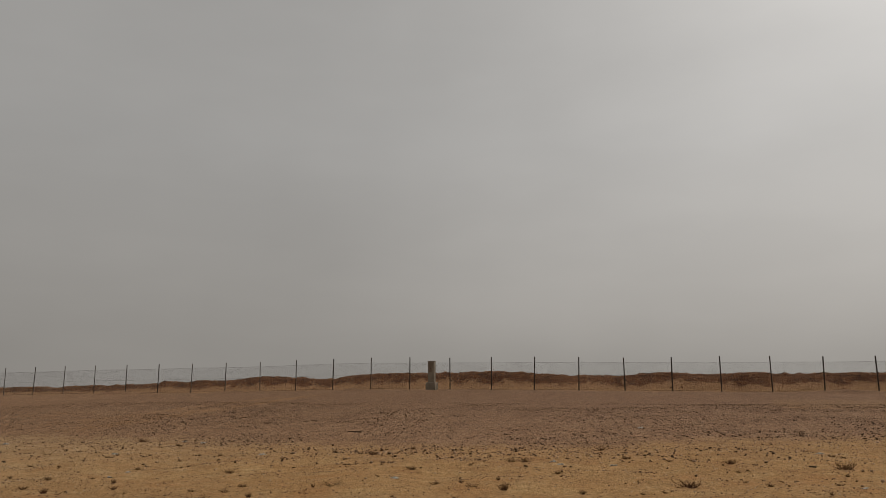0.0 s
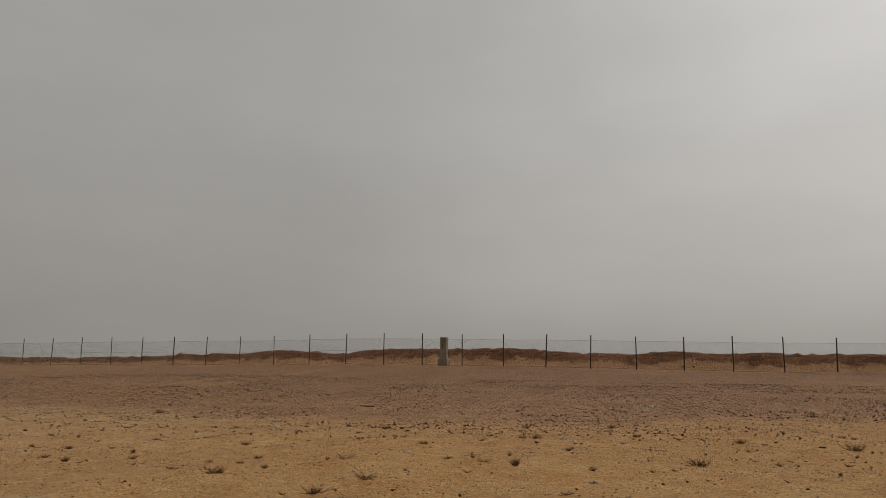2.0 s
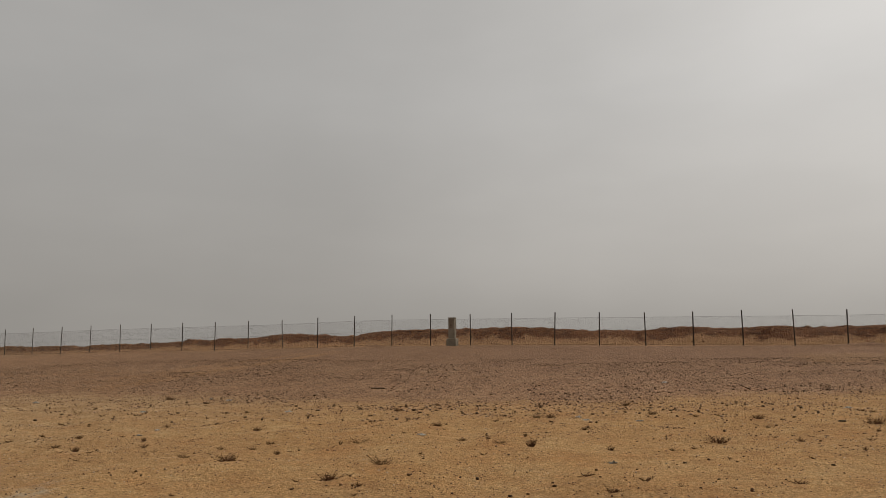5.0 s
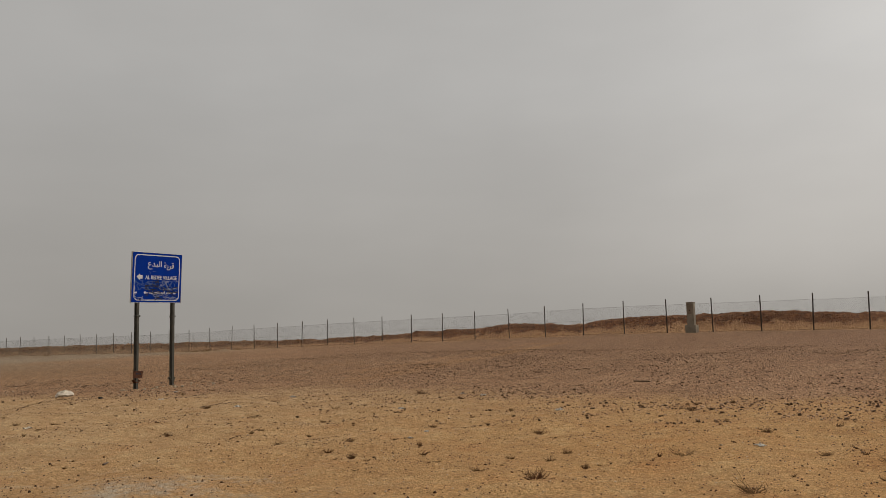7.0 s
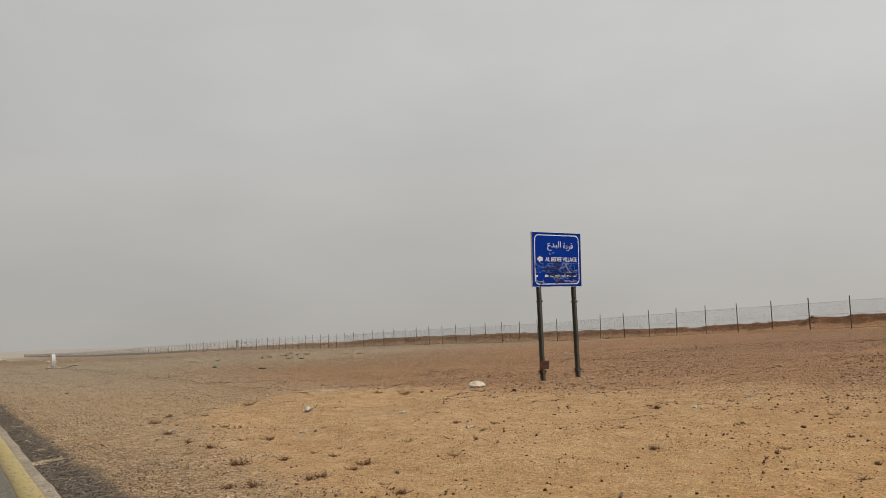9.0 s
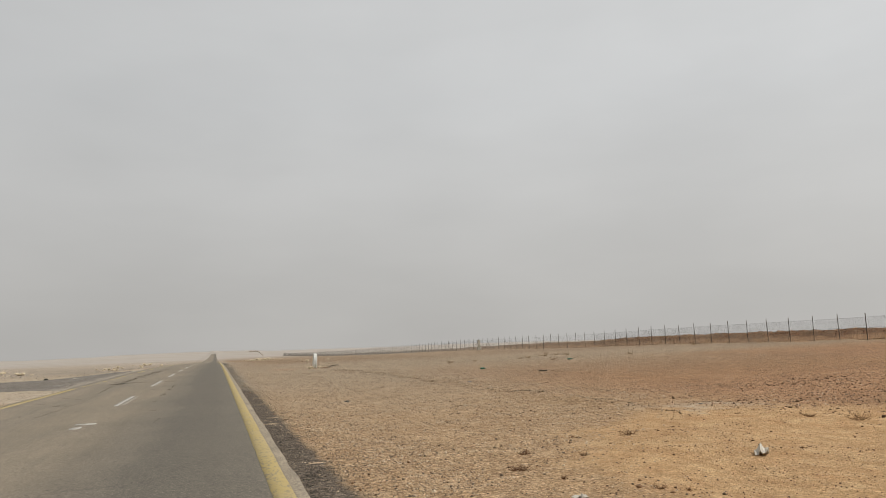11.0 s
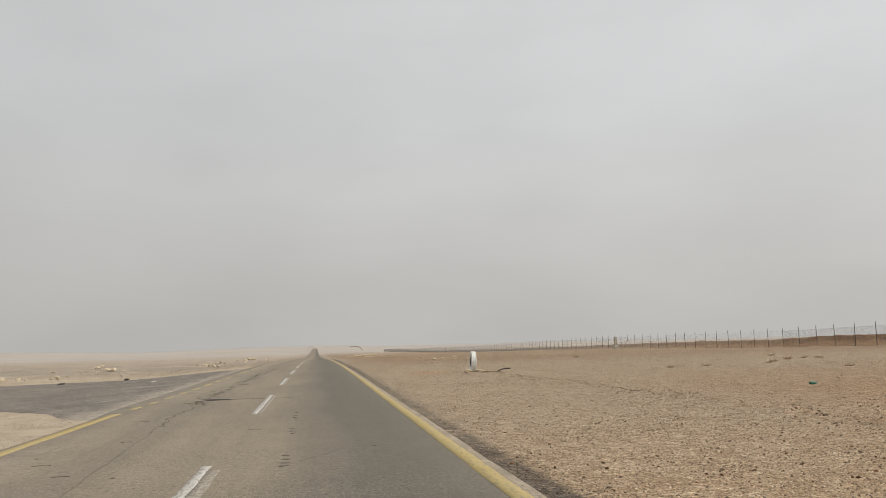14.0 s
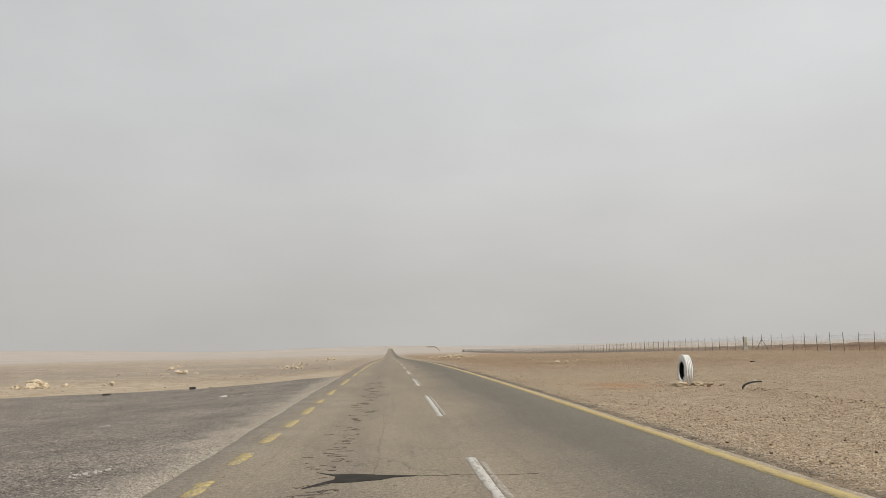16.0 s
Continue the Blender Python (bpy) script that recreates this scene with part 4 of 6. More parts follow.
def build_junction():
    """The flared mouth of the side road, with a low worn edge."""
    near = [(-3.9, 52.0), (-4.9, 53.6), (-6.3, 56.0), (-8.25, 59.3), (-10.7, 64.2), (-14.5, 69), (-21, 73.5), (-42, 77), (-120, 80)]
    away = [(-3.9, 94.0), (-7.5, 91.8), (-10.6, 94.0), (-13.2, 93.8), (-16.2, 90.6), (-20, 88.2), (-42, 85.5), (-120, 87)]
    xs = np.concatenate([stretch_of(-120, -24, 3.0), stretch_of(-24, -3.80, 0.30), [-3.80]])
    lo = np.interp(-xs, [-p[0] for p in near], [p[1] for p in near]) + 0.35 * lattice_noise(xs, xs * 0, 1.3, 31)
    hi = np.interp(-xs, [-p[0] for p in away], [p[1] for p in away]) + 0.35 * lattice_noise(xs, xs * 0, 1.3, 32)
    v = np.linspace(0, 1, 61)
    X = np.repeat(xs[:, None], len(v), 1)
    Y0 = lo[:, None] + (hi - lo)[:, None] * v
    X = X + ramp(X, -7, -4.6) * ramp(-X, 3.8, 4.1) * (0.22 * lattice_noise(Y0 * 0, Y0, 1.1, 34) + 0.16 * lattice_noise(Y0 * 0, Y0, 0.5, 35))
    Y = lo[:, None] + (hi - lo)[:, None] * v
    Z = np.maximum(height(X, Y), land(X, Y)) + 0.035 + 0.006 * lattice_noise(X, Y, 0.7, 33)
    Z[:, 0] -= 0.10
    Z[:, -1] -= 0.10
    Z[-1, :] -= 0.08
    me = raw_mesh("side_road", np.stack([X, Y, Z], -1).reshape(-1, 3), sheet_quads(*X.shape)[:, ::-1], M_JUNCTION)
    return tagged(new("side_road", me), "dark tar and chippings at the mouth of a side road", "road", kind="structure")


side_road = build_junction()


# ---- earth berm behind the fence ----
def berm_shape(X, Y):
    """Height of the bank and how far up its slope a place lies, 0 at the foot and 1 at the crest."""
    wave = 0.45 * lattice_noise(X * 0, Y, 5.0, 41) + 0.3 * lattice_noise(X * 0, Y, 2.0, 42)
    rise = ramp(X + wave, 60.6, 63.6) * (1 - ramp(X + wave, 65.0, 69.8))
    foot = land(X, Y) - 0.06
    crest = eased(Y, CREST_Z)
    lump = 0.09 * lattice_noise(X, Y, 1.1, 43) + 0.11 * lattice_noise(X, Y, 0.55, 44) + 0.05 * lattice_noise(X * 0, Y, 1.7, 45) - 0.11 - 0.06 * ramp(Y, 18, 34)
    fade = 1 - ramp(Y, FENCE_END - 60, BANK_END)
    Z = foot + rise * np.maximum(crest - foot + lump * (0.35 + 0.65 * ramp(rise, 0.1, 0.6)), 0.1) * fade - 0.1 * (1 - fade)
    return Z + 0.10 * np.exp(-((X - 61.2) / 0.6) ** 2) * (0.5 + 0.5 * lattice_noise(X, Y, 2.5, 46)), rise


def build_berm():
    ys = np.concatenate([outward(45, 300, 1, 1.2)[::-1] * -1, stretch_of(-44, 100, 0.3), stretch_of(100, 220, 0.8), stretch_of(220, BANK_END, 3.0), [BANK_END]])
    xs = np.concatenate([stretch_of(60.0, 66.4, 0.27), stretch_of(66.4, 70.5, 0.8)])
    X, Y = np.meshgrid(xs, ys)
    Z, rise = berm_shape(X, Y)
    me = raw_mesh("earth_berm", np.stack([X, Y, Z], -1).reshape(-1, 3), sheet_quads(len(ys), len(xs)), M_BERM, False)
    r = rise.ravel()
    layer = me.color_attributes.new("cover", "FLOAT_COLOR", "POINT")
    layer.data.foreach_set("color", np.stack([r, r, r, np.ones_like(r)], -1).astype(np.float32).ravel())
    return tagged(new("earth_berm", me), "long bank of dug orange-brown earth and rock behind the fence", "earth bank", kind="structure")


earth_berm = build_berm()


# ---- chain-link fence ----
SPACING, FIRST_POST = 3.204, -36.37
POST_TALL, MESH_TALL = 2.40, 2.02
fence = tagged(new("chain_link_fence"), "long rusty chain-link fence on thin dark steel posts", "fence")
fence.location = (FENCE_X, 0, 0)


def post_y(k):
    """Where the k-th post stands; the bays are not all of one length."""
    y = FIRST_POST + SPACING * k
    return y + float(np.interp(y, [-40, -11, 8.5, 27, 47, 60, 75, 120, 175], [-0.25, -0.02, 0.13, -0.02, -0.24, -0.35, -0.30, 0.1, 0.6]))


def fence_z(y):
    return float(eased(y, FENCE_Z))


def post_mesh():
    """An angle-iron post with a folded top and two tie lugs."""
    bm = bmesh.new()
    add_box(bm, (0.060, 0.020, POST_TALL + 0.3), (0, 0, POST_TALL / 2 - 0.15), 0.002)
    add_box(bm, (0.016, 0.062, POST_TALL + 0.3), (0.0265, 0.036, POST_TALL / 2 - 0.15), 0.002)
    for z in (0.55, 1.2, MESH_TALL - 0.04):
        add_box(bm, (0.03, 0.03, 0.02), (-0.03, 0.0, z), 0.003)
    me = bpy.data.meshes.new("post")
    bm.to_mesh(me)
    bm.free()
    me.materials.append(M_FENCE)
    return me


def mesh_panel(cell, radius, rise):
    """One bay of woven wire between two posts, with its line wires; the bay climbs by rise."""
    co, quads = [], []

    def bar(a, b, r):
        a, b = np.array(a, float), np.array(b, float)
        way = (b - a) / np.linalg.norm(b - a)
        side = np.cross(way, (1.0, 0, 0))
        k = len(co)
        for p in (a, b):
            for q in range(3):
                an = q * math.tau / 3
                co.append(p + r * (math.cos(an) * side + math.sin(an) * np.array((1.0, 0, 0))))
        for q in range(3):
            quads.append((k + q, k + (q + 1) % 3, k + 3 + (q + 1) % 3, k + 3 + q))

    wide = SPACING
    count = int(wide / cell)
    rows = int(MESH_TALL / cell)
    lift = lambda y, z: (0.0, y, z + rise * y / wide)
    for i in range(count + 1):
        for lean in (1, -1):
            # one straight diagonal strand; strands that leave the bay turn back at its side
            y, way = i * cell, lean
            z = 0.03
            while z < MESH_TALL - 0.03:
                end = wide if way > 0 else 0.0
                up = min(MESH_TALL - 0.03 - z, abs(end - y))
                if up < 0.01:
                    way = -way
                    continue
                bar(lift(y, z), lift(y + way * up, z + up), radius)
                y, z = y + way * up, z + up
                way = -way
    for z in (0.06, 1.1, MESH_TALL - 0.02):
        bar(lift(0, z), lift(wide, z), radius * 2.3)
    return raw_mesh("mesh_panel", co, quads, M_WIRE)


POST_MESH = post_mesh()
panel_meshes = {}
rng = random.Random(5)
post_count = int((FENCE_END - FIRST_POST) / SPACING)
for k in range(post_count):
    y, wide = post_y(k), post_y(k + 1) - post_y(k)
    ob = new("post", POST_MESH)
    ob.parent = fence
    ob.matrix_local = pose(0, y, fence_z(y) + rng.uniform(-0.05, 0.04), rng.gauss(0, 0.9), rng.gauss(0, 0.9), rng.gauss(0, 8))
    rise = round((fence_z(y + wide) - fence_z(y)) / 0.04) * 0.04
    near = y < 118
    key = (near, rise if near else 0.0)
    if key not in panel_meshes:
        panel_meshes[key] = mesh_panel(0.105 if near else 0.21, 0.0029 if near else 0.0022, key[1])
    ob = new("mesh_panel", panel_meshes[key])
    ob.parent = fence
    ob.matrix_local = pose(-0.035, y, fence_z(y)) @ Matrix.Diagonal((1, wide / SPACING, 1, 1))


def brace_strut(y0, y1, top):
    bm = bmesh.new()
    add_tube(bm, [(0, y0, fence_z(y0) - 0.1), (0, y1, fence_z(y1) + top)], [0.035, 0.035], 6)
    return part("brace", bm, M_FENCE, fence)


BRACE_Y = post_y(round((167.6 - FIRST_POST) / SPACING))
brace_strut(BRACE_Y - 2.2, BRACE_Y, 1.75)
brace_strut(BRACE_Y + 2.2, BRACE_Y, 1.75)


def concrete_pillar(x, y, concrete):
    """A square concrete marker pillar on a wider footing, stained on its upper face."""
    z = z_at(x, y)
    body = tagged(new("concrete_pillar"), "weathered square concrete pillar on a wider footing beside the fence", "pillar", "pillars in the fence line")
    body.location = (x, y, z)
    bm = bmesh.new()
    add_box(bm, (0.80, 0.74, 0.72), (0, 0, 0.18), 0.03, segments=2)
    part("footing", bm, concrete, body)
    bm = bmesh.new()
    add_box(bm, (0.50, 0.48, 1.55), (0, 0, 1.305), 0.025, segments=2)
    part("shaft", bm, concrete, body)
    bm = bmesh.new()
    add_box(bm, (0.54, 0.52, 0.05), (0, 0, 2.1), 0.012)
    part("cap", bm, concrete, body)
    bm = bmesh.new()
    add_box(bm, (0.018, 0.30, 0.70), (-0.256, 0.03, 1.66), 0.006)
    part("face_panel", bm, M_CONCRETE_STAIN, body, "brown stained recessed panel")
    bm = bmesh.new()
    add_box(bm, (0.022, 0.09, 0.09), (-0.268, 0.02, 1.55), 0.006)
    part("plate", bm, M_FENCE, body, "small dark metal plate")
    return body


concrete_pillar(FENCE_X - 0.1, 16.4, M_CONCRETE)
concrete_pillar(FENCE_X + 0.1, 175.4, M_CONCRETE_HAZED)


# ---- road sign ----
def rounded_outline(w, h, r, steps=6):
    pts = []
    for cx, cz, a0 in ((w / 2 - r, h / 2 - r, 0), (-w / 2 + r, h / 2 - r, 90), (-w / 2 + r, -h / 2 + r, 180), (w / 2 - r, -h / 2 + r, 270)):
        for k in range(steps + 1):
            a = radians(a0 + 90 * k / steps)
            pts.append((cx + r * math.cos(a), cz + r * math.sin(a)))
    return pts


def add_ring(bm, outer, inner, y, deep):
    """A flat frame between two outlines, with some depth."""
    a = [bm.verts.new((x, y, z)) for x, z in outer]
    b = [bm.verts.new((x, y, z)) for x, z in inner]
    c = [bm.verts.new((x, y + deep, z)) for x, z in outer]
    d = [bm.verts.new((x, y + deep, z)) for x, z in inner]
    n = len(a)
    for k in range(n):
        j = (k + 1) % n
        bm.faces.new((a[k], a[j], b[j], b[k]))
        bm.faces.new((a[j], a[k], c[k], c[j]))
        bm.faces.new((b[k], b[j], d[j], d[k]))
    bmesh.ops.recalc_face_normals(bm, faces=bm.faces)


def lettering(name, body, size, wide, at, mat, parent, label, bold=0.0, fine=12):
    """Letters of the built-in font as a mesh that faces -y, fitted to a width."""
    cu = bpy.data.curves.new(name, "FONT")
    cu.body = body
    cu.size = 1.0
    cu.extrude = 0.002
    cu.offset = bold
    cu.resolution_u = fine
    cu.align_x = "LEFT"
    tmp = new("tmp", cu)
    bpy.context.view_layer.update()
    me = bpy.data.meshes.new_from_object(tmp.evaluated_get(bpy.context.evaluated_depsgraph_get()))
    bpy.data.objects.remove(tmp)
    me.name = name
    xs = [v.co.x for v in me.vertices]
    zs = [v.co.y for v in me.vertices]
    k = wide / (max(xs) - min(xs))
    tall = (max(zs) - min(zs))
    for v in me.vertices:
        v.co = ((v.co.x - min(xs)) * k, -v.co.z, (v.co.y - min(zs)) * size / tall)
    me.materials.clear()
    me.materials.append(mat)
    ob = new(name, me)
    ob.parent = parent
    ob.location = at
    if label:
        ob["label"] = label
    return ob


def scribble(name, points, radius, mat, parent, label):
    """A spray-painted stroke lying flat on the sheet."""
    bm = bmesh.new()
    fine = []
    n = len(points)
    for k in range(n - 1):
        p0, p1, p2, p3 = (Vector((*points[min(max(k + j, 0), n - 1)], 0)) for j in (-1, 0, 1, 2))
        for s in range(4):
            t = s / 4
            fine.append(0.5 * ((2 * p1) + (p2 - p0) * t + (2 * p0 - 5 * p1 + 4 * p2 - p3) * t * t + (3 * p1 - p0 - 3 * p2 + p3) * t ** 3))
    fine.append(Vector((*points[-1], 0)))
    left, right = [], []
    for k, p in enumerate(fine):
        way = (fine[min(k + 1, len(fine) - 1)] - fine[max(k - 1, 0)]).normalized()
        side = Vector((-way.y, way.x, 0)) * radius * (0.75 + 0.25 * math.sin(k * 1.7))
        left.append(bm.verts.new((p.x + side.x, 0, p.y + side.y)))
        right.append(bm.verts.new((p.x - side.x, 0, p.y - side.y)))
    for k in range(len(fine) - 1):
        bm.faces.new((left[k], left[k + 1], right[k + 1], right[k]))
    made = bmesh.ops.extrude_face_region(bm, geom=bm.faces[:])
    bmesh.ops.translate(bm, verts=[v for v in made["geom"] if isinstance(v, bmesh.types.BMVert)], vec=(0, -0.002, 0))
    bmesh.ops.recalc_face_normals(bm, faces=bm.faces)
    return part(name, bm, mat, parent, label)


def build_sign():
    w, h = 2.15, 1.735
    cx, cy, low = 19.48, 24.77, 2.90
    sign = tagged(new("road_sign"), "blue village road sign, sprayed with graffiti, on two steel posts", "road sign")
    sign.location = (cx, cy, 0)
    sign.rotation_euler = (0, 0, radians(3.0))
    mid = low + h / 2
    # posts of I-section with splice collars low down
    for side, x in (("left", -0.745), ("right", 0.80)):
        ground_z = z_at(cx + x, cy) - 0.25
        bm = bmesh.new()
        tall = low + 1.45 - ground_z
        for y in (-0.065, 0.065):
            add_box(bm, (0.092, 0.014, tall), (x, 0.12 + y, ground_z + tall / 2), 0.004)
        add_box(bm, (0.014, 0.118, tall), (x, 0.12, ground_z + tall / 2), 0.002)
        post = part("post", bm, M_POST, sign, "dark greenish steel post")
        bm = bmesh.new()
        for dx in (-0.085, 0.085):
            add_box(bm, (0.05, 0.10, 0.07), (x + dx, 0.12, 0.22), 0.012)
            add_tube(bm, [(x + dx * 1.15, 0.04, 0.22), (x + dx * 1.15, 0.2, 0.22)], [0.018, 0.018], 6)
        add_box(bm, (0.15, 0.16, 0.05), (x, 0.12, 0.16), 0.01)
        part("splice_collar", bm, M_RUST if side == "left" else M_POST, post, "bolted splice collar")
        bm = bmesh.new()
        add_box(bm, (0.14, 0.17, 0.03), (x, 0.12, 2.42), 0.008)
        add_box(bm, (0.03, 0.03, 0.06), (x + 0.08, 0.06, 2.42), 0.006)
        part("clamp", bm, M_POST, post)
        if side == "left":
            bm = bmesh.new()
            add_box(bm, (0.40, 0.012, 0.25), (x + 0.01, 0.035, 0.42), 0.006, pose(0, 0, 0, 4, 3, 0))
            plate = part("plate", bm, M_RUST, post, "rusty plate wired to the post")
            bm = bmesh.new()
            for k in range(4):
                add_box(bm, (0.035, 0.004, 0.05), (x - 0.05 + 0.05 * k, 0.026, 0.45 - 0.004 * k), 0.0)
            part("faded_mark", bm, M_SPRAY_BLACK, plate)
        else:
            bm = bmesh.new()
            add_tube(bm, [(x - 0.08, 0.05, 2.42), (x - 0.18, 0.02, 2.40), (x - 0.30, 0.0, 2.33)], [0.006, 0.006, 0.005], 4)
            part("loose_wire", bm, M_FENCE, post)
    # sheet with a folded rim, and rails behind
    bm = bmesh.new()
    add_box(bm, (w, 0.035, h), (0, 0, mid), 0.006, segments=2)
    panel = part("panel", bm, M_BLUE, sign, "blue reflective sheet")
    bm = bmesh.new()
    for x in (-w / 2 - 0.008, w / 2 + 0.008):
        add_box(bm, (0.015, 0.055, h + 0.02), (x, 0.008, mid), 0.003)
    for z in (low - 0.006, low + h + 0.006):
        add_box(bm, (w, 0.055, 0.012), (0, 0.008, z), 0.003)
    part("rim", bm, M_SIGN_EDGE, panel, "bare metal rim")
    bm = bmesh.new()
    for z in (low + 0.35, low + 1.4):
        add_box(bm, (w - 0.2, 0.04, 0.07), (0, 0.038, z), 0.006)
    part("rail", bm, M_SIGN_EDGE, panel)
    # white border line
    bm = bmesh.new()
    out = rounded_outline(w - 0.17, h - 0.13, 0.17)
    inn = rounded_outline(w - 0.235, h - 0.195, 0.138)
    add_ring(bm, [(x, z + mid) for x, z in out], [(x, z + mid) for x, z in inn], -0.021, 0.006)
    part("border", bm, M_SIGN_WHITE, panel, "white border line")
    face = -0.0215
    u = lambda f: -w / 2 + f * w
    v = lambda f: low + h - f * h
    lettering("arabic_word", "\ufec9\ufeaa\ufe92\ufedf\ufe8d", 0.31, 0.60, (u(0.30), face, v(0.335)), M_SIGN_WHITE, panel, "white Arabic word", 0.0, 3)
    lettering("arabic_word", "\ufe94\ufef3\ufeae\ufed7", 0.27, 0.44, (u(0.625), face, v(0.335)), M_SIGN_WHITE, panel, "white Arabic word", 0.0, 3)
    lettering("latin_lettering", "AL BEDEE VILLAGE", 0.140, 1.40, (u(0.255), face, v(0.535)), M_SIGN_WHITE, panel, "white capital letters", 0.012)
    bm = bmesh.new()
    arrow = [(0.085, 0.49), (0.15, 0.425), (0.15, 0.452), (0.20, 0.452), (0.20, 0.53), (0.15, 0.53), (0.15, 0.558)]
    top = [bm.verts.new((u(a), face - 0.003, v(b))) for a, b in arrow]
    back = [bm.verts.new((p.co.x, face + 0.003, p.co.z)) for p in top]
    bm.faces.new(top)
    for k in range(len(top)):
        bm.faces.new((top[k - 1], back[k - 1], back[k], top[k]))
    bmesh.ops.recalc_face_normals(bm, faces=bm.faces)
    part("arrow", bm, M_SIGN_WHITE, panel, "white arrow pointing left")
    # a lower line of writing that nobody can read under the paint: bars
    for k, (a, b, c, d) in enumerate(((0.055, 0.10, 0.79, 0.82), (0.24, 0.275, 0.78, 0.825), (0.285, 0.31, 0.79, 0.82), (0.34, 0.40, 0.80, 0.825), (0.405, 0.42, 0.775, 0.82), (0.45, 0.50, 0.795, 0.825), (0.51, 0.55, 0.78, 0.82), (0.58, 0.64, 0.795, 0.825), (0.645, 0.66, 0.77, 0.82), (0.69, 0.74, 0.795, 0.825), (0.75, 0.80, 0.785, 0.82), (0.83, 0.88, 0.795, 0.825), (0.89, 0.90, 0.77, 0.81))):
        bm = bmesh.new()
        add_box(bm, ((b - a) * w, 0.004, (d - c) * h), (u((a + b) / 2), face, v((c + d) / 2)), 0.001)
        part("writing_bar", bm, M_SIGN_WHITE, panel)
    rr = random.Random(12)

    def strokes(name, count, area, size, mat, radius, label, lift):
        for _ in range(count):
            x, z = rr.uniform(area[0], area[1]), rr.uniform(area[2], area[3])
            pts = []
            a = rr.uniform(0, 6.28)
            for k in range(rr.randint(4, 7)):
                pts.append((u(x), v(z)))
                a += rr.uniform(-1.7, 1.7)
                x = min(max(x + size * math.cos(a), area[0]), area[1])
                z = min(max(z + size * math.sin(a) * 0.8, area[2]), area[3])
            ob = scribble(name, pts, radius, mat, panel, label)
            ob.location = (0, face - lift, 0)

    strokes("faded_scrawl", 30, (0.05, 0.90, 0.57, 0.74), 0.055, M_SPRAY_BLUE, 0.012, "faded blue scrawl", 0.0005)
    strokes("pale_scrawl", 8, (0.45, 0.93, 0.56, 0.74), 0.06, M_SPRAY_PALE, 0.012, "pale scrawl", 0.001)
    strokes("pale_scrawl", 14, (0.06, 0.94, 0.82, 0.95), 0.045, M_SPRAY_PALE, 0.013, "pale scrawl", 0.001)
    strokes("black_scrawl", 18, (0.26, 0.93, 0.66, 0.86), 0.055, M_SPRAY_BLACK, 0.016, "black sprayed scrawl", 0.002)
    strokes("black_scrawl", 5, (0.34, 0.52, 0.52, 0.68), 0.05, M_SPRAY_BLACK, 0.017, "black sprayed scrawl", 0.0025)
    strokes("black_scrawl", 6, (0.12, 0.60, 0.84, 0.95), 0.04, M_SPRAY_BLACK, 0.016, "black sprayed scrawl", 0.002)
    strokes("white_fleck", 2, (0.3, 0.45, 0.36, 0.43), 0.012, M_SIGN_WHITE, 0.006, "", 0.001)
    # the sheet hangs a little askew and leans forward
    middle = Vector((0, 0, mid))
    panel.matrix_local = Matrix.Translation(middle) @ pose(0, 0, 0, 3.5, -1.2, 0) @ Matrix.Translation(-middle)
    return sign


build_sign()


# ---- painted tyre marker ----
def lathe(bm, profile, sides=56):
    """Turns a closed profile of (radius, along) about the x axis."""
    rings = []
    for s in range(sides):
        a = s * math.tau / sides
        rings.append([bm.verts.new((d, r * math.cos(a), r * math.sin(a))) for r, d in profile])
    for s in range(sides):
        a, b = rings[s], rings[(s + 1) % sides]
        for k in range(len(profile)):
            j = (k + 1) % len(profile)
            bm.faces.new((a[k], a[j], b[j], b[k]))
    bmesh.ops.recalc_face_normals(bm, faces=bm.faces)


def build_tyre():
    x, y = 10.8, 79.6
    tyre = tagged(new("marker_tyre"), "white-painted lorry tyre standing half sunk on the verge", "tyre")
    r, half = 0.605, 0.165
    tyre.location = (x, y, z_at(x, y) + r * 1.09 - 0.08)
    tyre.scale = (0.86, 1.09, 1.09)
    tyre.rotation_euler = (0, radians(2.5), radians(-3))
    outer = [(0.33, -0.115), (0.345, -0.15), (0.40, -0.175), (0.50, -0.172), (0.57, -0.155), (0.595, -0.138)]
    for g in (-0.075, 0.0, 0.075):
        outer += [(0.603, g - 0.012), (0.585, g - 0.008), (0.585, g + 0.008), (0.603, g + 0.012)]
    outer += [(0.595, 0.138), (0.57, 0.155), (0.50, 0.172), (0.40, 0.175), (0.345, 0.15), (0.33, 0.115)]
    inner = [(0.36, 0.11), (0.47, 0.145), (0.565, 0.12), (0.57, 0.0), (0.565, -0.12), (0.47, -0.145), (0.36, -0.11)]
    bm = bmesh.new()
    lathe(bm, outer + inner)
    part("casing", bm, M_TYRE_WHITE, tyre, "flaking white paint on ribbed rubber", True)
    bm = bmesh.new()
    lathe(bm, [(0.365, 0.104), (0.47, 0.138), (0.558, 0.112), (0.563, 0.0), (0.558, -0.112), (0.47, -0.138), (0.365, -0.104), (0.46, -0.125), (0.55, -0.10), (0.555, 0.0), (0.55, 0.10), (0.46, 0.125)])
    part("lining", bm, M_RUBBER, tyre, "bare black inside")
    bm = bmesh.new()
    for d in (-0.177, 0.177):
        for k in range(10):
            a = radians(200 + 12 * k)
            add_box(bm, (0.004, 0.045, 0.05), (d * 0.985, 0.455 * math.cos(a), 0.455 * math.sin(a)), 0.0, Matrix.Rotation(a, 4, "X"))
    part("raised_marks", bm, M_RUBBER, tyre, "dark raised marks on the sidewall")
    return tyre


build_tyre()


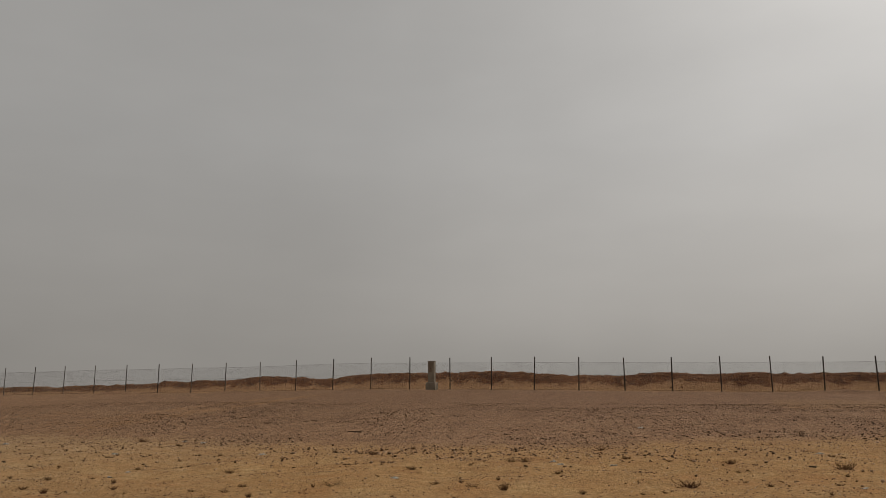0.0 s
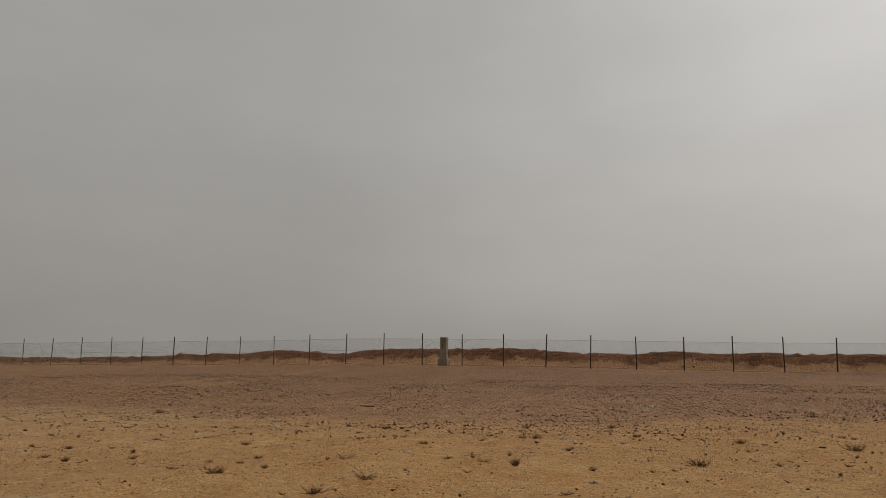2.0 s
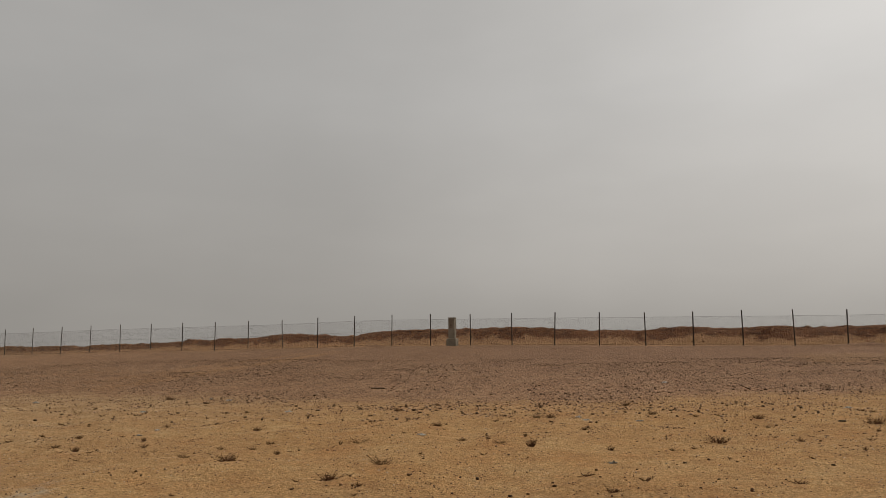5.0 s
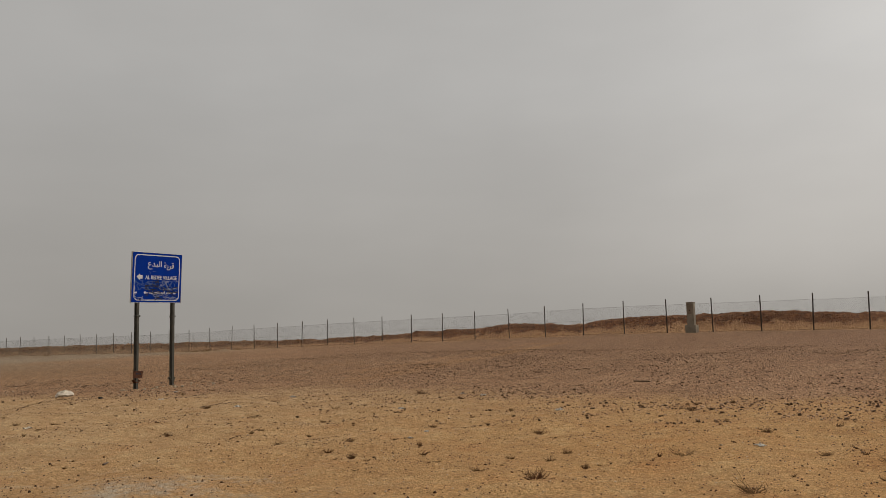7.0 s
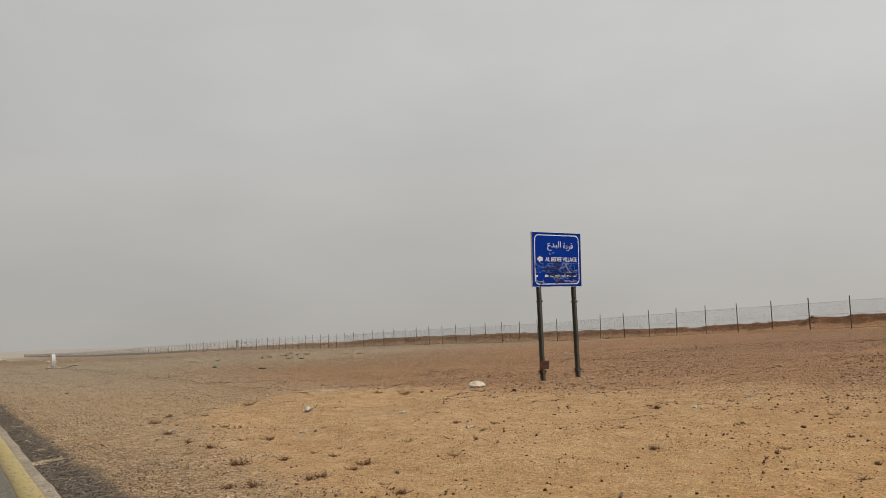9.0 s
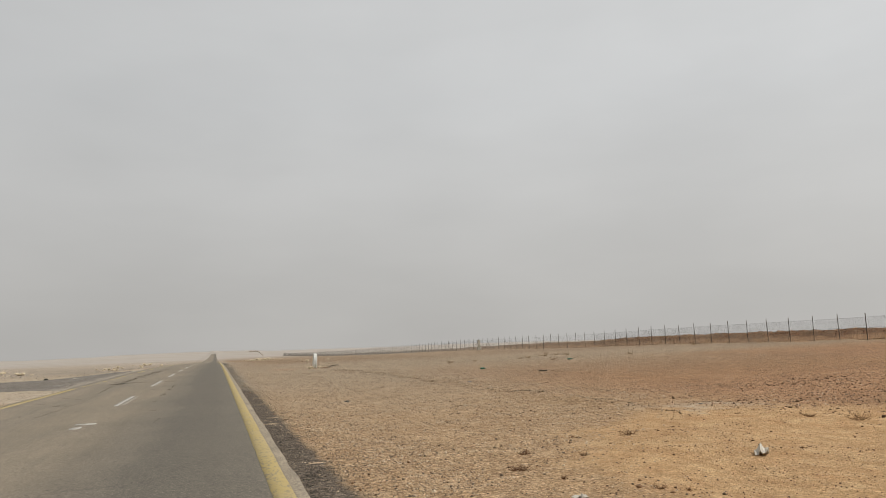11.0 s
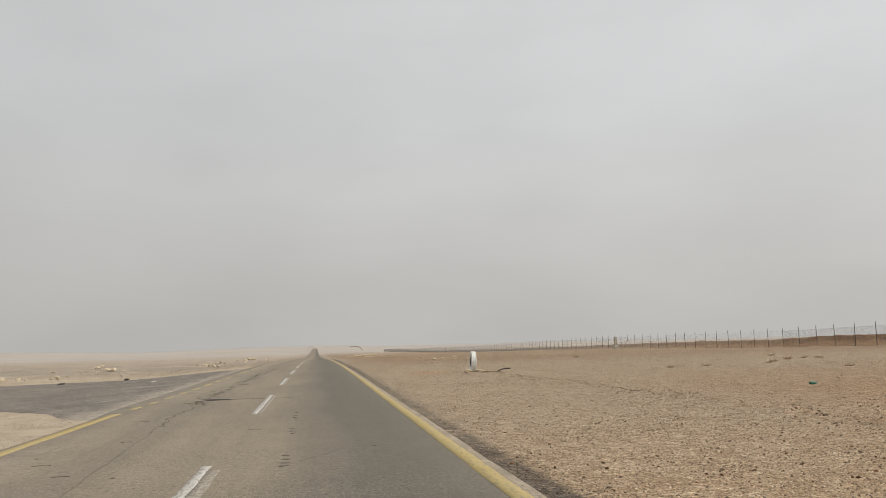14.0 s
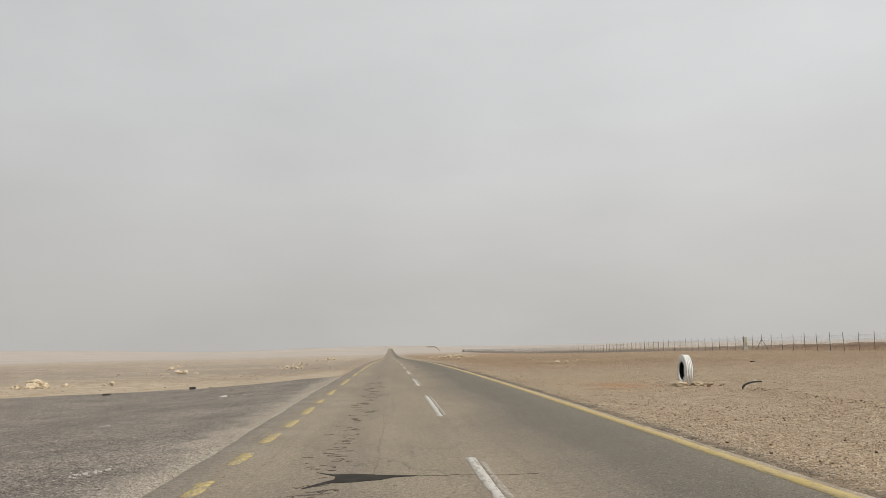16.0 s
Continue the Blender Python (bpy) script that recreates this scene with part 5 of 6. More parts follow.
def rubber_strip():
    """A curved scrap of tyre tread arching off the ground."""
    x, y = 11.75, 75.7
    bm = bmesh.new()
    n = 14
    rows = []
    for k in range(n + 1):
        u = k / n
        a = math.pi * (0.97 - 0.52 * u)
        px, pz, py = 0.34 + 0.68 * math.cos(a), 0.27 * math.sin(a) ** 0.8, 0.18 * u
        rows.append([bm.verts.new((px, py + d, pz + e)) for d, e in ((-0.06, 0), (0.06, 0.012), (0.06, 0.052), (-0.06, 0.040))])
    for a, b in zip(rows, rows[1:]):
        for k in range(4):
            bm.faces.new((a[k], a[(k + 1) % 4], b[(k + 1) % 4], b[k]))
    bm.faces.new(rows[0])
    bm.faces.new(rows[-1][::-1])
    bmesh.ops.recalc_face_normals(bm, faces=bm.faces)
    ob = tagged(part("rubber_strip", bm, M_RUBBER), "curved black scrap of tyre tread on the gravel", "tyre scrap")
    ob.location = (x, y, z_at(x, y) - 0.02)
    return ob


rubber_strip()


# ---- rocks ----
def rock_mesh(name, seed, mat, flat=0.7, detail=2):
    """A knobbly broken stone about one metre across."""
    bm = bmesh.new()
    bmesh.ops.create_icosphere(bm, subdivisions=detail, radius=0.5)
    off = Vector((seed * 7.3, seed * 3.1, seed * 1.7))
    for v in bm.verts:
        p = v.co.copy()
        k = 1 + 0.42 * noise.noise(p * 2.3 + off) + 0.26 * noise.noise(p * 5.1 + off) + 0.14 * noise.noise(p * 11.0 + off)
        v.co = Vector((p.x * k * 1.1, p.y * k * 0.9, max(p.z * k * flat, -0.26)))
    me = bpy.data.meshes.new(name)
    bm.to_mesh(me)
    bm.free()
    me.materials.append(mat)
    return me


LIME_MESHES = [rock_mesh("rock", s, M_LIMESTONE, 0.7, 3) for s in range(6)]
CLOD_MESHES = [rock_mesh("clod", s + 20, M_CLOD, 0.75) for s in range(4)]
WHITE_ROCK_MESH = rock_mesh("white_rock", 11, M_WHITE_ROCK, 0.5, 3)


def lone_rock(x, y, size, seed, label, group=""):
    rr = random.Random(seed)
    ob = tagged(new("limestone_rock", LIME_MESHES[seed % 6]), label, "rock", group)
    ob.matrix_world = pose(x, y, z_at(x, y) + size * 0.12, 0, 0, rr.uniform(0, 360)) @ Matrix.Diagonal((size, size * rr.uniform(0.7, 1.1), size * rr.uniform(0.7, 1.0), 1))
    return ob


def rock_pile(x, y, wide, count, biggest, seed, label):
    """A heap of pale broken stones, the largest in the middle."""
    rr = random.Random(seed)
    pile = tagged(new("rock_pile"), label, "rock pile", "pale rock piles beside the road")
    z = z_at(x, y)
    pile.location = (x, y, z)
    for k in range(count):
        u = rr.gauss(0, 0.33)
        px, py = u * wide, rr.gauss(0, 0.18) * wide
        s = biggest * (0.35 + 0.65 * rr.random()) * max(0.35, 1 - abs(u) * 0.9)
        ob = new("rock", LIME_MESHES[rr.randrange(6)])
        ob.parent = pile
        ob.matrix_local = pose(px, py, z_at(x + px, y + py) - z + s * 0.18 + (0.25 * biggest if abs(u) < 0.25 and k % 2 else 0), rr.uniform(-20, 20), rr.uniform(-20, 20), rr.uniform(0, 360)) @ Matrix.Diagonal((s, s, s * 0.85, 1))
    return pile


rock_pile(-23.8, 100.8, 3.4, 20, 0.81, 1, "large heap of pale broken limestone on the plain")
rock_pile(-19.6, 102.1, 1.1, 5, 0.56, 2, "small heap of pale limestone")
rock_pile(-21.9, 129.0, 4.5, 14, 0.67, 3, "loose heap of pale limestone blocks")
rock_pile(-13.0, 145.0, 3.6, 9, 0.73, 4, "scattered heap of pale limestone blocks")
rock_pile(17.8, 280.5, 10.5, 70, 1.15, 5, "broad heap of pale rubble beside the far road")
rock_pile(13.9, 303.5, 5.5, 14, 0.75, 6, "low heap of pale rubble")
rock_pile(-20.6, 311.5, 6.7, 12, 1.46, 7, "far heap of pale limestone")
rock_pile(-17.1, 188.7, 3.4, 7, 0.90, 8, "scattered pale limestone blocks")
for k, (x, y, s) in enumerate(((-28.0, 101.4, 0.55), (-25.3, 129.5, 0.50), (-23.9, 129.0, 0.33), (-28.8, 131.3, 0.39), (-13.7, 116.3, 0.28), (-17.9, 169.1, 0.66), (-15.9, 177.2, 0.55), (-10.9, 134.7, 0.33), (-9.5, 161.1, 0.39), (15.1, 124.0, 0.55), (16.1, 124.6, 0.39), (19.5, 135.4, 0.44), (16.4, 146.2, 0.39), (13.3, 213.9, 0.66), (15.0, 231.1, 0.55), (-30.9, 158.8, 0.88), (-35.5, 179.5, 0.77), (-16.0, 236.9, 0.77), (-12.5, 259.8, 0.88))):
    lone_rock(x, y, s, 40 + k, "pale limestone block lying on the plain", "lone pale rocks")
# stones and turned earth at the foot of the tyre
for k, (dx, dy, s) in enumerate(((-0.36, -0.50, 0.50), (0.40, -0.25, 0.42), (-0.25, 0.4, 0.3))):
    lone_rock(10.8 + dx, 79.6 + dy, s, 70 + k, "stone wedged at the foot of the tyre", "stones at the tyre")
rr = random.Random(55)
for k in range(22):
    x, y, s = 11.4 + rr.gauss(0.1, 0.5), 79.4 + rr.gauss(0, 0.4), rr.uniform(0.06, 0.19)
    ob = tagged(new("earth_clod", CLOD_MESHES[k % 4]), "reddish clod of dug earth beside the tyre", "clod", "earth clods at the tyre")
    ob.matrix_world = pose(x, y, z_at(x, y) + s * 0.13, 0, 0, rr.uniform(0, 360)) @ Matrix.Diagonal((s, s * 0.8, s * 0.75, 1))
ob = tagged(new("white_rock", WHITE_ROCK_MESH), "flat white rock on the sand near the sign", "rock")
ob.matrix_world = pose(16.14, 24.78, z_at(16.14, 24.78) + 0.04, 0, 0, 20) @ Matrix.Diagonal((0.50, 0.46, 0.56, 1))
rr = random.Random(77)
for k in range(26):
    x, y = 19.5 + rr.gauss(0, 0.9), 24.40 + rr.gauss(0, 0.45)
    lone_rock(x, y, rr.uniform(0.04, 0.12), 90 + k, "flat pale stone at the foot of the sign posts", "stones at the sign")


# ---- dry shrubs ----
def shrub_mesh(seed, count, spread, tall, mat, stout=0.0068):
    """A tuft of bare crooked twigs from one root."""
    rr = random.Random(seed)
    bm = bmesh.new()

    def twig(at, way, length, r, depth):
        pts, rad = [at], [r]
        p, d = at.copy(), way.normalized()
        for k in range(3):
            d = (d + Vector((rr.uniform(-.35, .35), rr.uniform(-.35, .35), rr.uniform(-.15, .3)))).normalized()
            p = p + d * length / 3
            pts.append(p.copy())
            rad.append(r * (1 - (k + 1) / 3.6))
            if depth and rr.random() < 0.75:
                side = (d + Vector((rr.uniform(-1, 1), rr.uniform(-1, 1), rr.uniform(-.1, .6)))).normalized()
                twig(p.copy(), side, length * 0.45, r * 0.6, depth - 1)
        add_tube(bm, pts, rad, 3)

    for _ in range(count):
        a = rr.uniform(0, math.tau)
        lean = rr.uniform(0.15, 1.0)
        way = Vector((math.cos(a) * lean * spread, math.sin(a) * lean * spread, tall * rr.uniform(0.5, 1.0)))
        twig(Vector((rr.uniform(-.05, .05), rr.uniform(-.05, .05), -0.03)), way, way.length, stout, 1)
    me = bpy.data.meshes.new("dry_shrub")
    bm.to_mesh(me)
    bm.free()
    me.materials.append(mat)
    return me


TUFTS = [shrub_mesh(1, 46, 0.25, 0.10, M_TWIG), shrub_mesh(2, 40, 0.31, 0.065, M_TWIG), shrub_mesh(3, 46, 0.17, 0.15, M_TWIG), shrub_mesh(4, 34, 0.33, 0.05, M_TWIG_PALE), shrub_mesh(5, 30, 0.29, 0.085, M_TWIG_PALE)]
SMALL_TUFTS = [shrub_mesh(11, 20, 0.25, 0.10, M_TWIG, 0.015), shrub_mesh(12, 17, 0.31, 0.065, M_TWIG, 0.015), shrub_mesh(13, 20, 0.17, 0.15, M_TWIG, 0.015), shrub_mesh(14, 15, 0.33, 0.05, M_TWIG_PALE, 0.014), shrub_mesh(15, 18, 0.29, 0.085, M_TWIG_PALE, 0.014)]
TUFT_WORDS = ["spiky dark dry shrub on the sand", "low sprawling tuft of dry dark twigs", "upright bunch of bare dark twigs", "flat mat of pale dry twigs", "rounded clump of pale dry twigs"]


def shrub(x, y, kind, size, seed):
    rr = random.Random(seed)
    ob = tagged(new("dry_shrub", (SMALL_TUFTS if size < 0.36 else TUFTS)[kind]), TUFT_WORDS[kind], "shrub", "dry desert shrubs")
    ob.matrix_world = pose(x, y, z_at(x, y), rr.uniform(-6, 6), rr.uniform(-6, 6), rr.uniform(0, 360)) @ Matrix.Diagonal((size, size, size * rr.uniform(0.85, 1.15), 1))
    return ob


# places on the sand, near to far along the drive: x, y, kind, size
SHRUBS_BY_THE_START = [(17.17, -4.04, 1, 0.34), (17.32, -3.85, 0, 0.27), (15.04, -3.62, 0, 0.7), (14.32, -3.52, 2, 0.3), (13.1, -3.19, 1, 0.26), (11.3, -2.75, 0, 0.18), (11.75, -2.55, 1, 0.17), (8.79, -2.49, 3, 0.2), (12.36, -2.14, 0, 0.27), (10.63, -2.06, 1, 0.21), (13.98, -1.85, 3, 0.34), (14.66, -1.75, 0, 0.47), (8.96, -1.7, 0, 0.26), (15.04, -1.16, 1, 0.35), (10.61, -1.1, 1, 0.18), (12.25, -1.01, 0, 0.69), (15.19, -0.75, 0, 0.25), (11.21, -0.68, 1, 0.2), (8.58, -0.56, 1, 0.21), (11.11, -0.41, 3, 0.3)]
SHRUBS_ALONG_THE_SAND = [(8.63, -0.18, 1, 0.32), (15.82, 0.04, 0, 0.38), (8.19, 0.11, 1, 0.38), (11.07, 0.4, 2, 0.35), (8.88, 0.46, 0, 0.25), (17.93, 0.7, 0, 0.48), (16.43, 0.86, 3, 0.27), (12.93, 0.99, 0, 0.35), (10.98, 1.47, 2, 0.57), (11.73, 1.71, 2, 0.27), (15.28, 1.92, 0, 0.48), (10.2, 1.96, 1, 0.23), (11.18, 1.98, 3, 0.43), (15.16, 2.18, 4, 0.69), (11.58, 2.64, 0, 0.29), (7.67, 2.69, 4, 0.21), (9.82, 2.71, 0, 0.14), (7.97, 2.78, 0, 0.21), (14.34, 2.79, 1, 0.32), (9.0, 2.9, 4, 0.68)]
SHRUBS_IN_MID_SAND = [(8.46, 3.1, 3, 0.21), (8.21, 3.24, 0, 0.49), (13.13, 3.41, 3, 0.23), (8.1, 3.58, 1, 0.2), (13.32, 3.59, 0, 0.39), (7.05, 4.0, 0, 0.22), (11.12, 4.13, 3, 0.61), (11.0, 4.39, 2, 0.34), (10.38, 4.89, 1, 0.18), (10.2, 4.99, 2, 0.38), (9.02, 5.04, 0, 0.53), (17.86, 5.04, 2, 0.35), (16.13, 5.37, 0, 0.42), (11.09, 5.6, 0, 0.3), (10.56, 5.61, 1, 0.38), (17.32, 5.62, 2, 0.34), (9.87, 5.89, 3, 0.2), (9.3, 5.91, 1, 0.42), (10.55, 6.14, 0, 0.23), (16.82, 6.56, 0, 0.25)]
SHRUBS_BEFORE_THE_SIGN = [(12.59, 6.71, 0, 0.39), (9.71, 6.71, 3, 0.27), (9.6, 6.77, 1, 0.17), (10.07, 7.15, 0, 0.25), (8.97, 7.38, 3, 0.22), (9.42, 7.56, 1, 0.2), (10.7, 7.63, 2, 0.32), (9.48, 7.86, 2, 0.49), (9.44, 8.1, 1, 0.18), (13.74, 8.29, 1, 0.21), (11.11, 8.38, 0, 0.2), (9.82, 8.54, 0, 0.25), (10.45, 8.68, 0, 0.3), (16.07, 9.03, 0, 0.32), (14.57, 9.08, 1, 0.27), (13.26, 9.09, 0, 0.32), (12.24, 9.62, 1, 0.25), (10.15, 9.78, 0, 0.21), (11.45, 10.36, 2, 0.36), (14.7, 10.87, 1, 0.32)]
SHRUBS_BY_THE_SIGN = [(18.07, 11.43, 0, 0.35), (11.2, 11.44, 2, 0.34), (11.48, 11.52, 1, 0.38), (14.53, 11.71, 1, 0.27), (13.52, 11.87, 1, 0.34), (6.2, 11.99, 0, 0.25), (6.62, 12.5, 0, 0.3), (10.57, 12.8, 0, 0.35), (7.91, 13.11, 1, 0.17), (6.86, 13.28, 3, 0.35), (13.14, 13.39, 3, 0.53), (19.2, 13.39, 0, 0.59), (15.78, 13.49, 3, 0.47), (6.23, 13.88, 0, 0.31), (5.59, 13.91, 0, 0.4), (7.39, 13.95, 0, 0.2), (6.4, 13.97, 0, 0.39), (5.36, 14.05, 0, 0.3), (8.35, 14.15, 3, 0.4), (7.05, 14.47, 0, 0.35)]
SHRUBS_ALONG_THE_VERGE = [(7.3, 14.67, 0, 0.48), (5.59, 15.06, 3, 0.3), (9.4, 15.16, 2, 0.31), (7.32, 15.61, 0, 0.27), (5.98, 15.64, 0, 0.55), (6.65, 15.77, 0, 0.36), (9.31, 15.84, 1, 0.14), (8.7, 15.92, 1, 0.2), (16.53, 16.14, 1, 0.3), (14.3, 16.16, 0, 0.43), (10.31, 16.27, 0, 0.23), (7.73, 16.31, 1, 0.2), (7.38, 16.4, 1, 0.27), (10.91, 16.8, 1, 0.29), (10.33, 17.11, 0, 0.32), (5.74, 17.21, 3, 0.38), (6.19, 17.61, 0, 0.4), (7.33, 18.17, 0, 0.34), (8.37, 18.37, 3, 0.22), (6.95, 18.49, 3, 0.35)]
SHRUBS_PAST_THE_SIGN = [(6.11, 18.56, 0, 0.25), (11.12, 19.01, 1, 0.27), (6.15, 20.05, 0, 0.4), (7.34, 20.64, 1, 0.39), (17.51, 21.0, 4, 0.52), (18.89, 21.27, 3, 0.48), (17.81, 21.48, 3, 0.47), (6.65, 21.52, 0, 0.22), (6.42, 22.27, 1, 0.64), (7.61, 22.97, 1, 0.39), (15.16, 23.51, 3, 0.52), (6.99, 23.54, 0, 0.36), (13.43, 24.24, 4, 0.86), (9.1, 24.41, 1, 0.61), (12.84, 24.8, 1, 0.56)]
SHRUBS_FAR = [(23.08, 74.21, 4, 1.2), (21.07, 74.52, 4, 1.08), (27.41, 75.01, 4, 1.2), (31.87, 80.16, 4, 1.2), (32.69, 79.71, 4, 1.2), (33.65, 79.42, 3, 1.2), (34.04, 71.41, 4, 1.08), (34.11, 68.62, 4, 1.08), (18.76, 45.12, 1, 0.34), (14.19, 39.39, 1, 0.34), (28.77, 76.71, 4, 1.44), (31.09, 78.97, 4, 1.44), (27.07, 67.54, 1, 0.96), (34.89, 86.92, 4, 1.2)]
seed = 100
for x, y, kind, size in SHRUBS_BY_THE_START + SHRUBS_ALONG_THE_SAND + SHRUBS_IN_MID_SAND + SHRUBS_BEFORE_THE_SIGN + SHRUBS_BY_THE_SIGN + SHRUBS_ALONG_THE_VERGE + SHRUBS_PAST_THE_SIGN + SHRUBS_FAR:
    seed += 1
    shrub(x, y, kind, size * (1.3 if kind == 0 and y < 30 else 1.0), seed)
for x, y, size in ((56.2, 60.2, 2.2), (56.5, 62.4, 1.8), (56.8, 65.5, 2.4), (56.4, 66.8, 1.5), (56.6, 54.0, 1.5), (56.0, 81, 2.0), (55.5, 92, 1.8)):
    seed += 1
    shrub(x, y, 4, size, seed)


# small tufts and clods that catch blown sand between the larger shrubs
tr = random.Random(31)
placed = 0
while placed < 60:
    x, y = tr.uniform(4.5, 19.0), tr.uniform(-7.0, 24.0)
    if tr.random() < float(sand_cover(x, y)):
        seed += 1
        placed += 1
        shrub(x, y, tr.choice((0, 1, 1, 3, 3, 2)), tr.uniform(0.10, 0.24), seed)


# ---- litter ----
def crumple(name, size, mat, label, category, x, y, seed, tall=0.5, group=""):
    """A crumpled scrap of sheet with thickness."""
    rr = random.Random(seed)
    bm = bmesh.new()
    bmesh.ops.create_grid(bm, x_segments=6, y_segments=5, size=0.5)
    for v in bm.verts:
        v.co.x += rr.uniform(-.07, .07)
        v.co.y += rr.uniform(-.07, .07)
        v.co.z = tall * max(0.0, rr.gauss(0.22, 0.22)) * (1 - 0.6 * (v.co.x ** 2 + v.co.y ** 2) * 2)
    bmesh.ops.solidify(bm, geom=bm.faces[:], thickness=0.02)
    ob = tagged(part(name, bm, mat), label, category, group)
    ob.matrix_world = pose(x, y, z_at(x, y) + 0.004, 0, 0, rr.uniform(0, 360)) @ Matrix.Diagonal((size, size * 0.7, size, 1))
    return ob


def bottle(x, y, turn, mat, label):
    """A plastic bottle lying on its side: body, neck and cap."""
    ob = tagged(new("plastic_bottle"), label, "bottle", "dropped bottles")
    ob.matrix_world = pose(x, y, z_at(x, y) + 0.042, 0, 0, turn) @ Matrix.Diagonal((0.78, 0.78, 0.78, 1))
    bm = bmesh.new()
    add_tube(bm, [(-0.24, 0, 0), (-0.22, 0, 0), (0.06, 0, 0), (0.08, 0, 0), (0.18, 0, 0.002), (0.24, 0, 0.004)], [0.05, 0.065, 0.065, 0.06, 0.03, 0.02], 12)
    part("body", bm, mat, ob, smooth=True)
    bm = bmesh.new()
    add_tube(bm, [(0.235, 0, 0.004), (0.27, 0, 0.004)], [0.024, 0.024], 10)
    part("cap", bm, M_PLASTIC_WHITE, ob, "white screw cap")
    return ob


bottle(17.8, 56.8, 20, M_GREEN_GLASS, "green plastic bottle lying on the gravel")
bottle(27.0, 64.6, -10, M_GREEN_GLASS, "green plastic bottle lying far out on the gravel")
LITTER_ON_SAND = [(9.53, 21.8, 0.46, M_PLASTIC_WHITE, "crumpled white plastic bag on the sand"), (8.09, 18.58, 0.26, M_PLASTIC_BLUE, "flat scrap of bluish plastic"), (10.77, 19.79, 0.3, M_PLASTIC_WHITE, "thin strip of white litter"), (12.85, 28.01, 0.22, M_PLASTIC_BLUE, "small bluish plastic scrap on the sand"), (17.39, 16.33, 0.34, M_PLASTIC_BLUE, "bluish plastic scrap half buried in sand"), (14.82, 15.66, 0.34, M_PLASTIC_WHITE, "white paper scrap lying on the sand"), (10.29, 16.62, 0.28, M_WHITE_ROCK, "grey-white flat fragment on the sand"), (19.17, 11.46, 0.28, M_PLASTIC_WHITE, "small white plastic scrap on the sand"), (19.69, 12.39, 0.24, M_PLASTIC_BLUE, "small bluish white plastic scrap"), (12.29, 8.59, 0.2, M_PLASTIC_WHITE, "small white plastic scrap on the sand"), (15.46, 11.37, 0.3, M_PLASTIC_WHITE, "pinkish white strip of litter"), (15.87, 7.87, 0.36, M_PLASTIC_BLUE, "pale bluish plastic scrap"), (11.56, 8.4, 0.2, M_PLASTIC_BLUE, "small bluish plastic scrap on the sand"), (11.95, 3.41, 0.26, M_PLASTIC_WHITE, "white strip of litter"), (15.1, 0.25, 0.25, M_PLASTIC_WHITE, "small white plastic scrap on the ground"), (15.42, 1.41, 0.26, M_PLASTIC_BLUE, "small pale plastic scrap on the sand"), (15.16, 1.23, 0.22, M_PLASTIC_WHITE, "white strip of litter"), (17.8, -3.7, 0.3, M_PLASTIC_WHITE, "small white plastic scrap on the ground"), (11.99, -3.29, 0.2, M_PLASTIC_WHITE, "small white plastic lump"), (10.12, 0.29, 0.22, M_CONCRETE, "small grey fragment on the sand"), (17.91, 21.74, 0.28, M_PLASTIC_BLUE, "small bluish plastic scrap on the sand"), (15.33, 19.13, 0.26, M_PLASTIC_WHITE, "small pinkish white plastic scrap"), (6.33, 20.43, 0.3, M_PLASTIC_WHITE, "white plastic caught in a shrub")]
LITTER_ELSEWHERE = [(24.59, 0.08, 0.35, M_PLASTIC_WHITE, "white plastic scrap on dark gravel"), (12.43, 42.8, 0.3, M_GREY_RAG, "dark bluish plastic scrap on the windrow"), (6.48, 35.91, 0.38, M_GREY_RAG, "dark grey plastic rag lying on the gravel"), (8.02, 30, 0.17, M_WOOD, "dark torn scrap on the gravel"), (-7.4, 78.7, 0.6, M_PLASTIC_WHITE, "white litter on the tar chippings"), (-7.1, 78.4, 0.3, M_PLASTIC_WHITE, "white litter on the tar chippings"), (20.76, 26.11, 0.28, M_SPRAY_BLACK, "dark scrap beside the sign post")]
for k, (x, y, s, m, w) in enumerate(LITTER_ON_SAND + LITTER_ELSEWHERE):
    crumple("litter_scrap", s * 0.5, m, w, "litter", x, y, 200 + k, 1.1 if "bag" in w else 0.5, "scattered litter")


def slab(name, size, x, y, turn, mat, label, category, bevel=0.01, tilt=0):
    """A bar or block lying on the ground with worn, uneven edges."""
    rr = random.Random(int(x * 31 + y * 17))
    bm = bmesh.new()
    add_box(bm, size, (0, 0, 0), bevel, segments=2)
    bmesh.ops.subdivide_edges(bm, edges=[e for e in bm.edges if e.calc_length() > 0.2], cuts=3)
    for v in bm.verts:
        v.co += Vector((rr.uniform(-1, 1), rr.uniform(-1, 1), rr.uniform(-1, 1))) * min(size) * 0.08
    ob = tagged(part(name, bm, mat), label, category)
    ob.matrix_world = pose(x, y, z_at(x, y) + size[2] * 0.40, tilt, 0, turn)
    return ob


slab("plank", (0.48, 0.05, 0.035), 22.78, 8.51, 78, M_WOOD, "grey weathered stick of wood on dark gravel", "plank")
slab("plank", (0.44, 0.07, 0.05), 18.2, 49.0, 8, M_RUBBER, "black strip of rubber lying on the gravel", "rubber strip")
slab("plank", (0.12, 0.04, 0.03), 15.27, -3.16, 70, M_WOOD, "dark stick lying on the sand", "stick")
slab("plank", (0.20, 0.03, 0.022), 8.14, 10.98, 40, M_WOOD, "thin dark stick lying on the sand", "stick")
slab("rubber_block", (0.34, 0.24, 0.20), -12.1, 93.2, 12, M_RUBBER, "black rubber block on the edge of the side road", "block", 0.04)
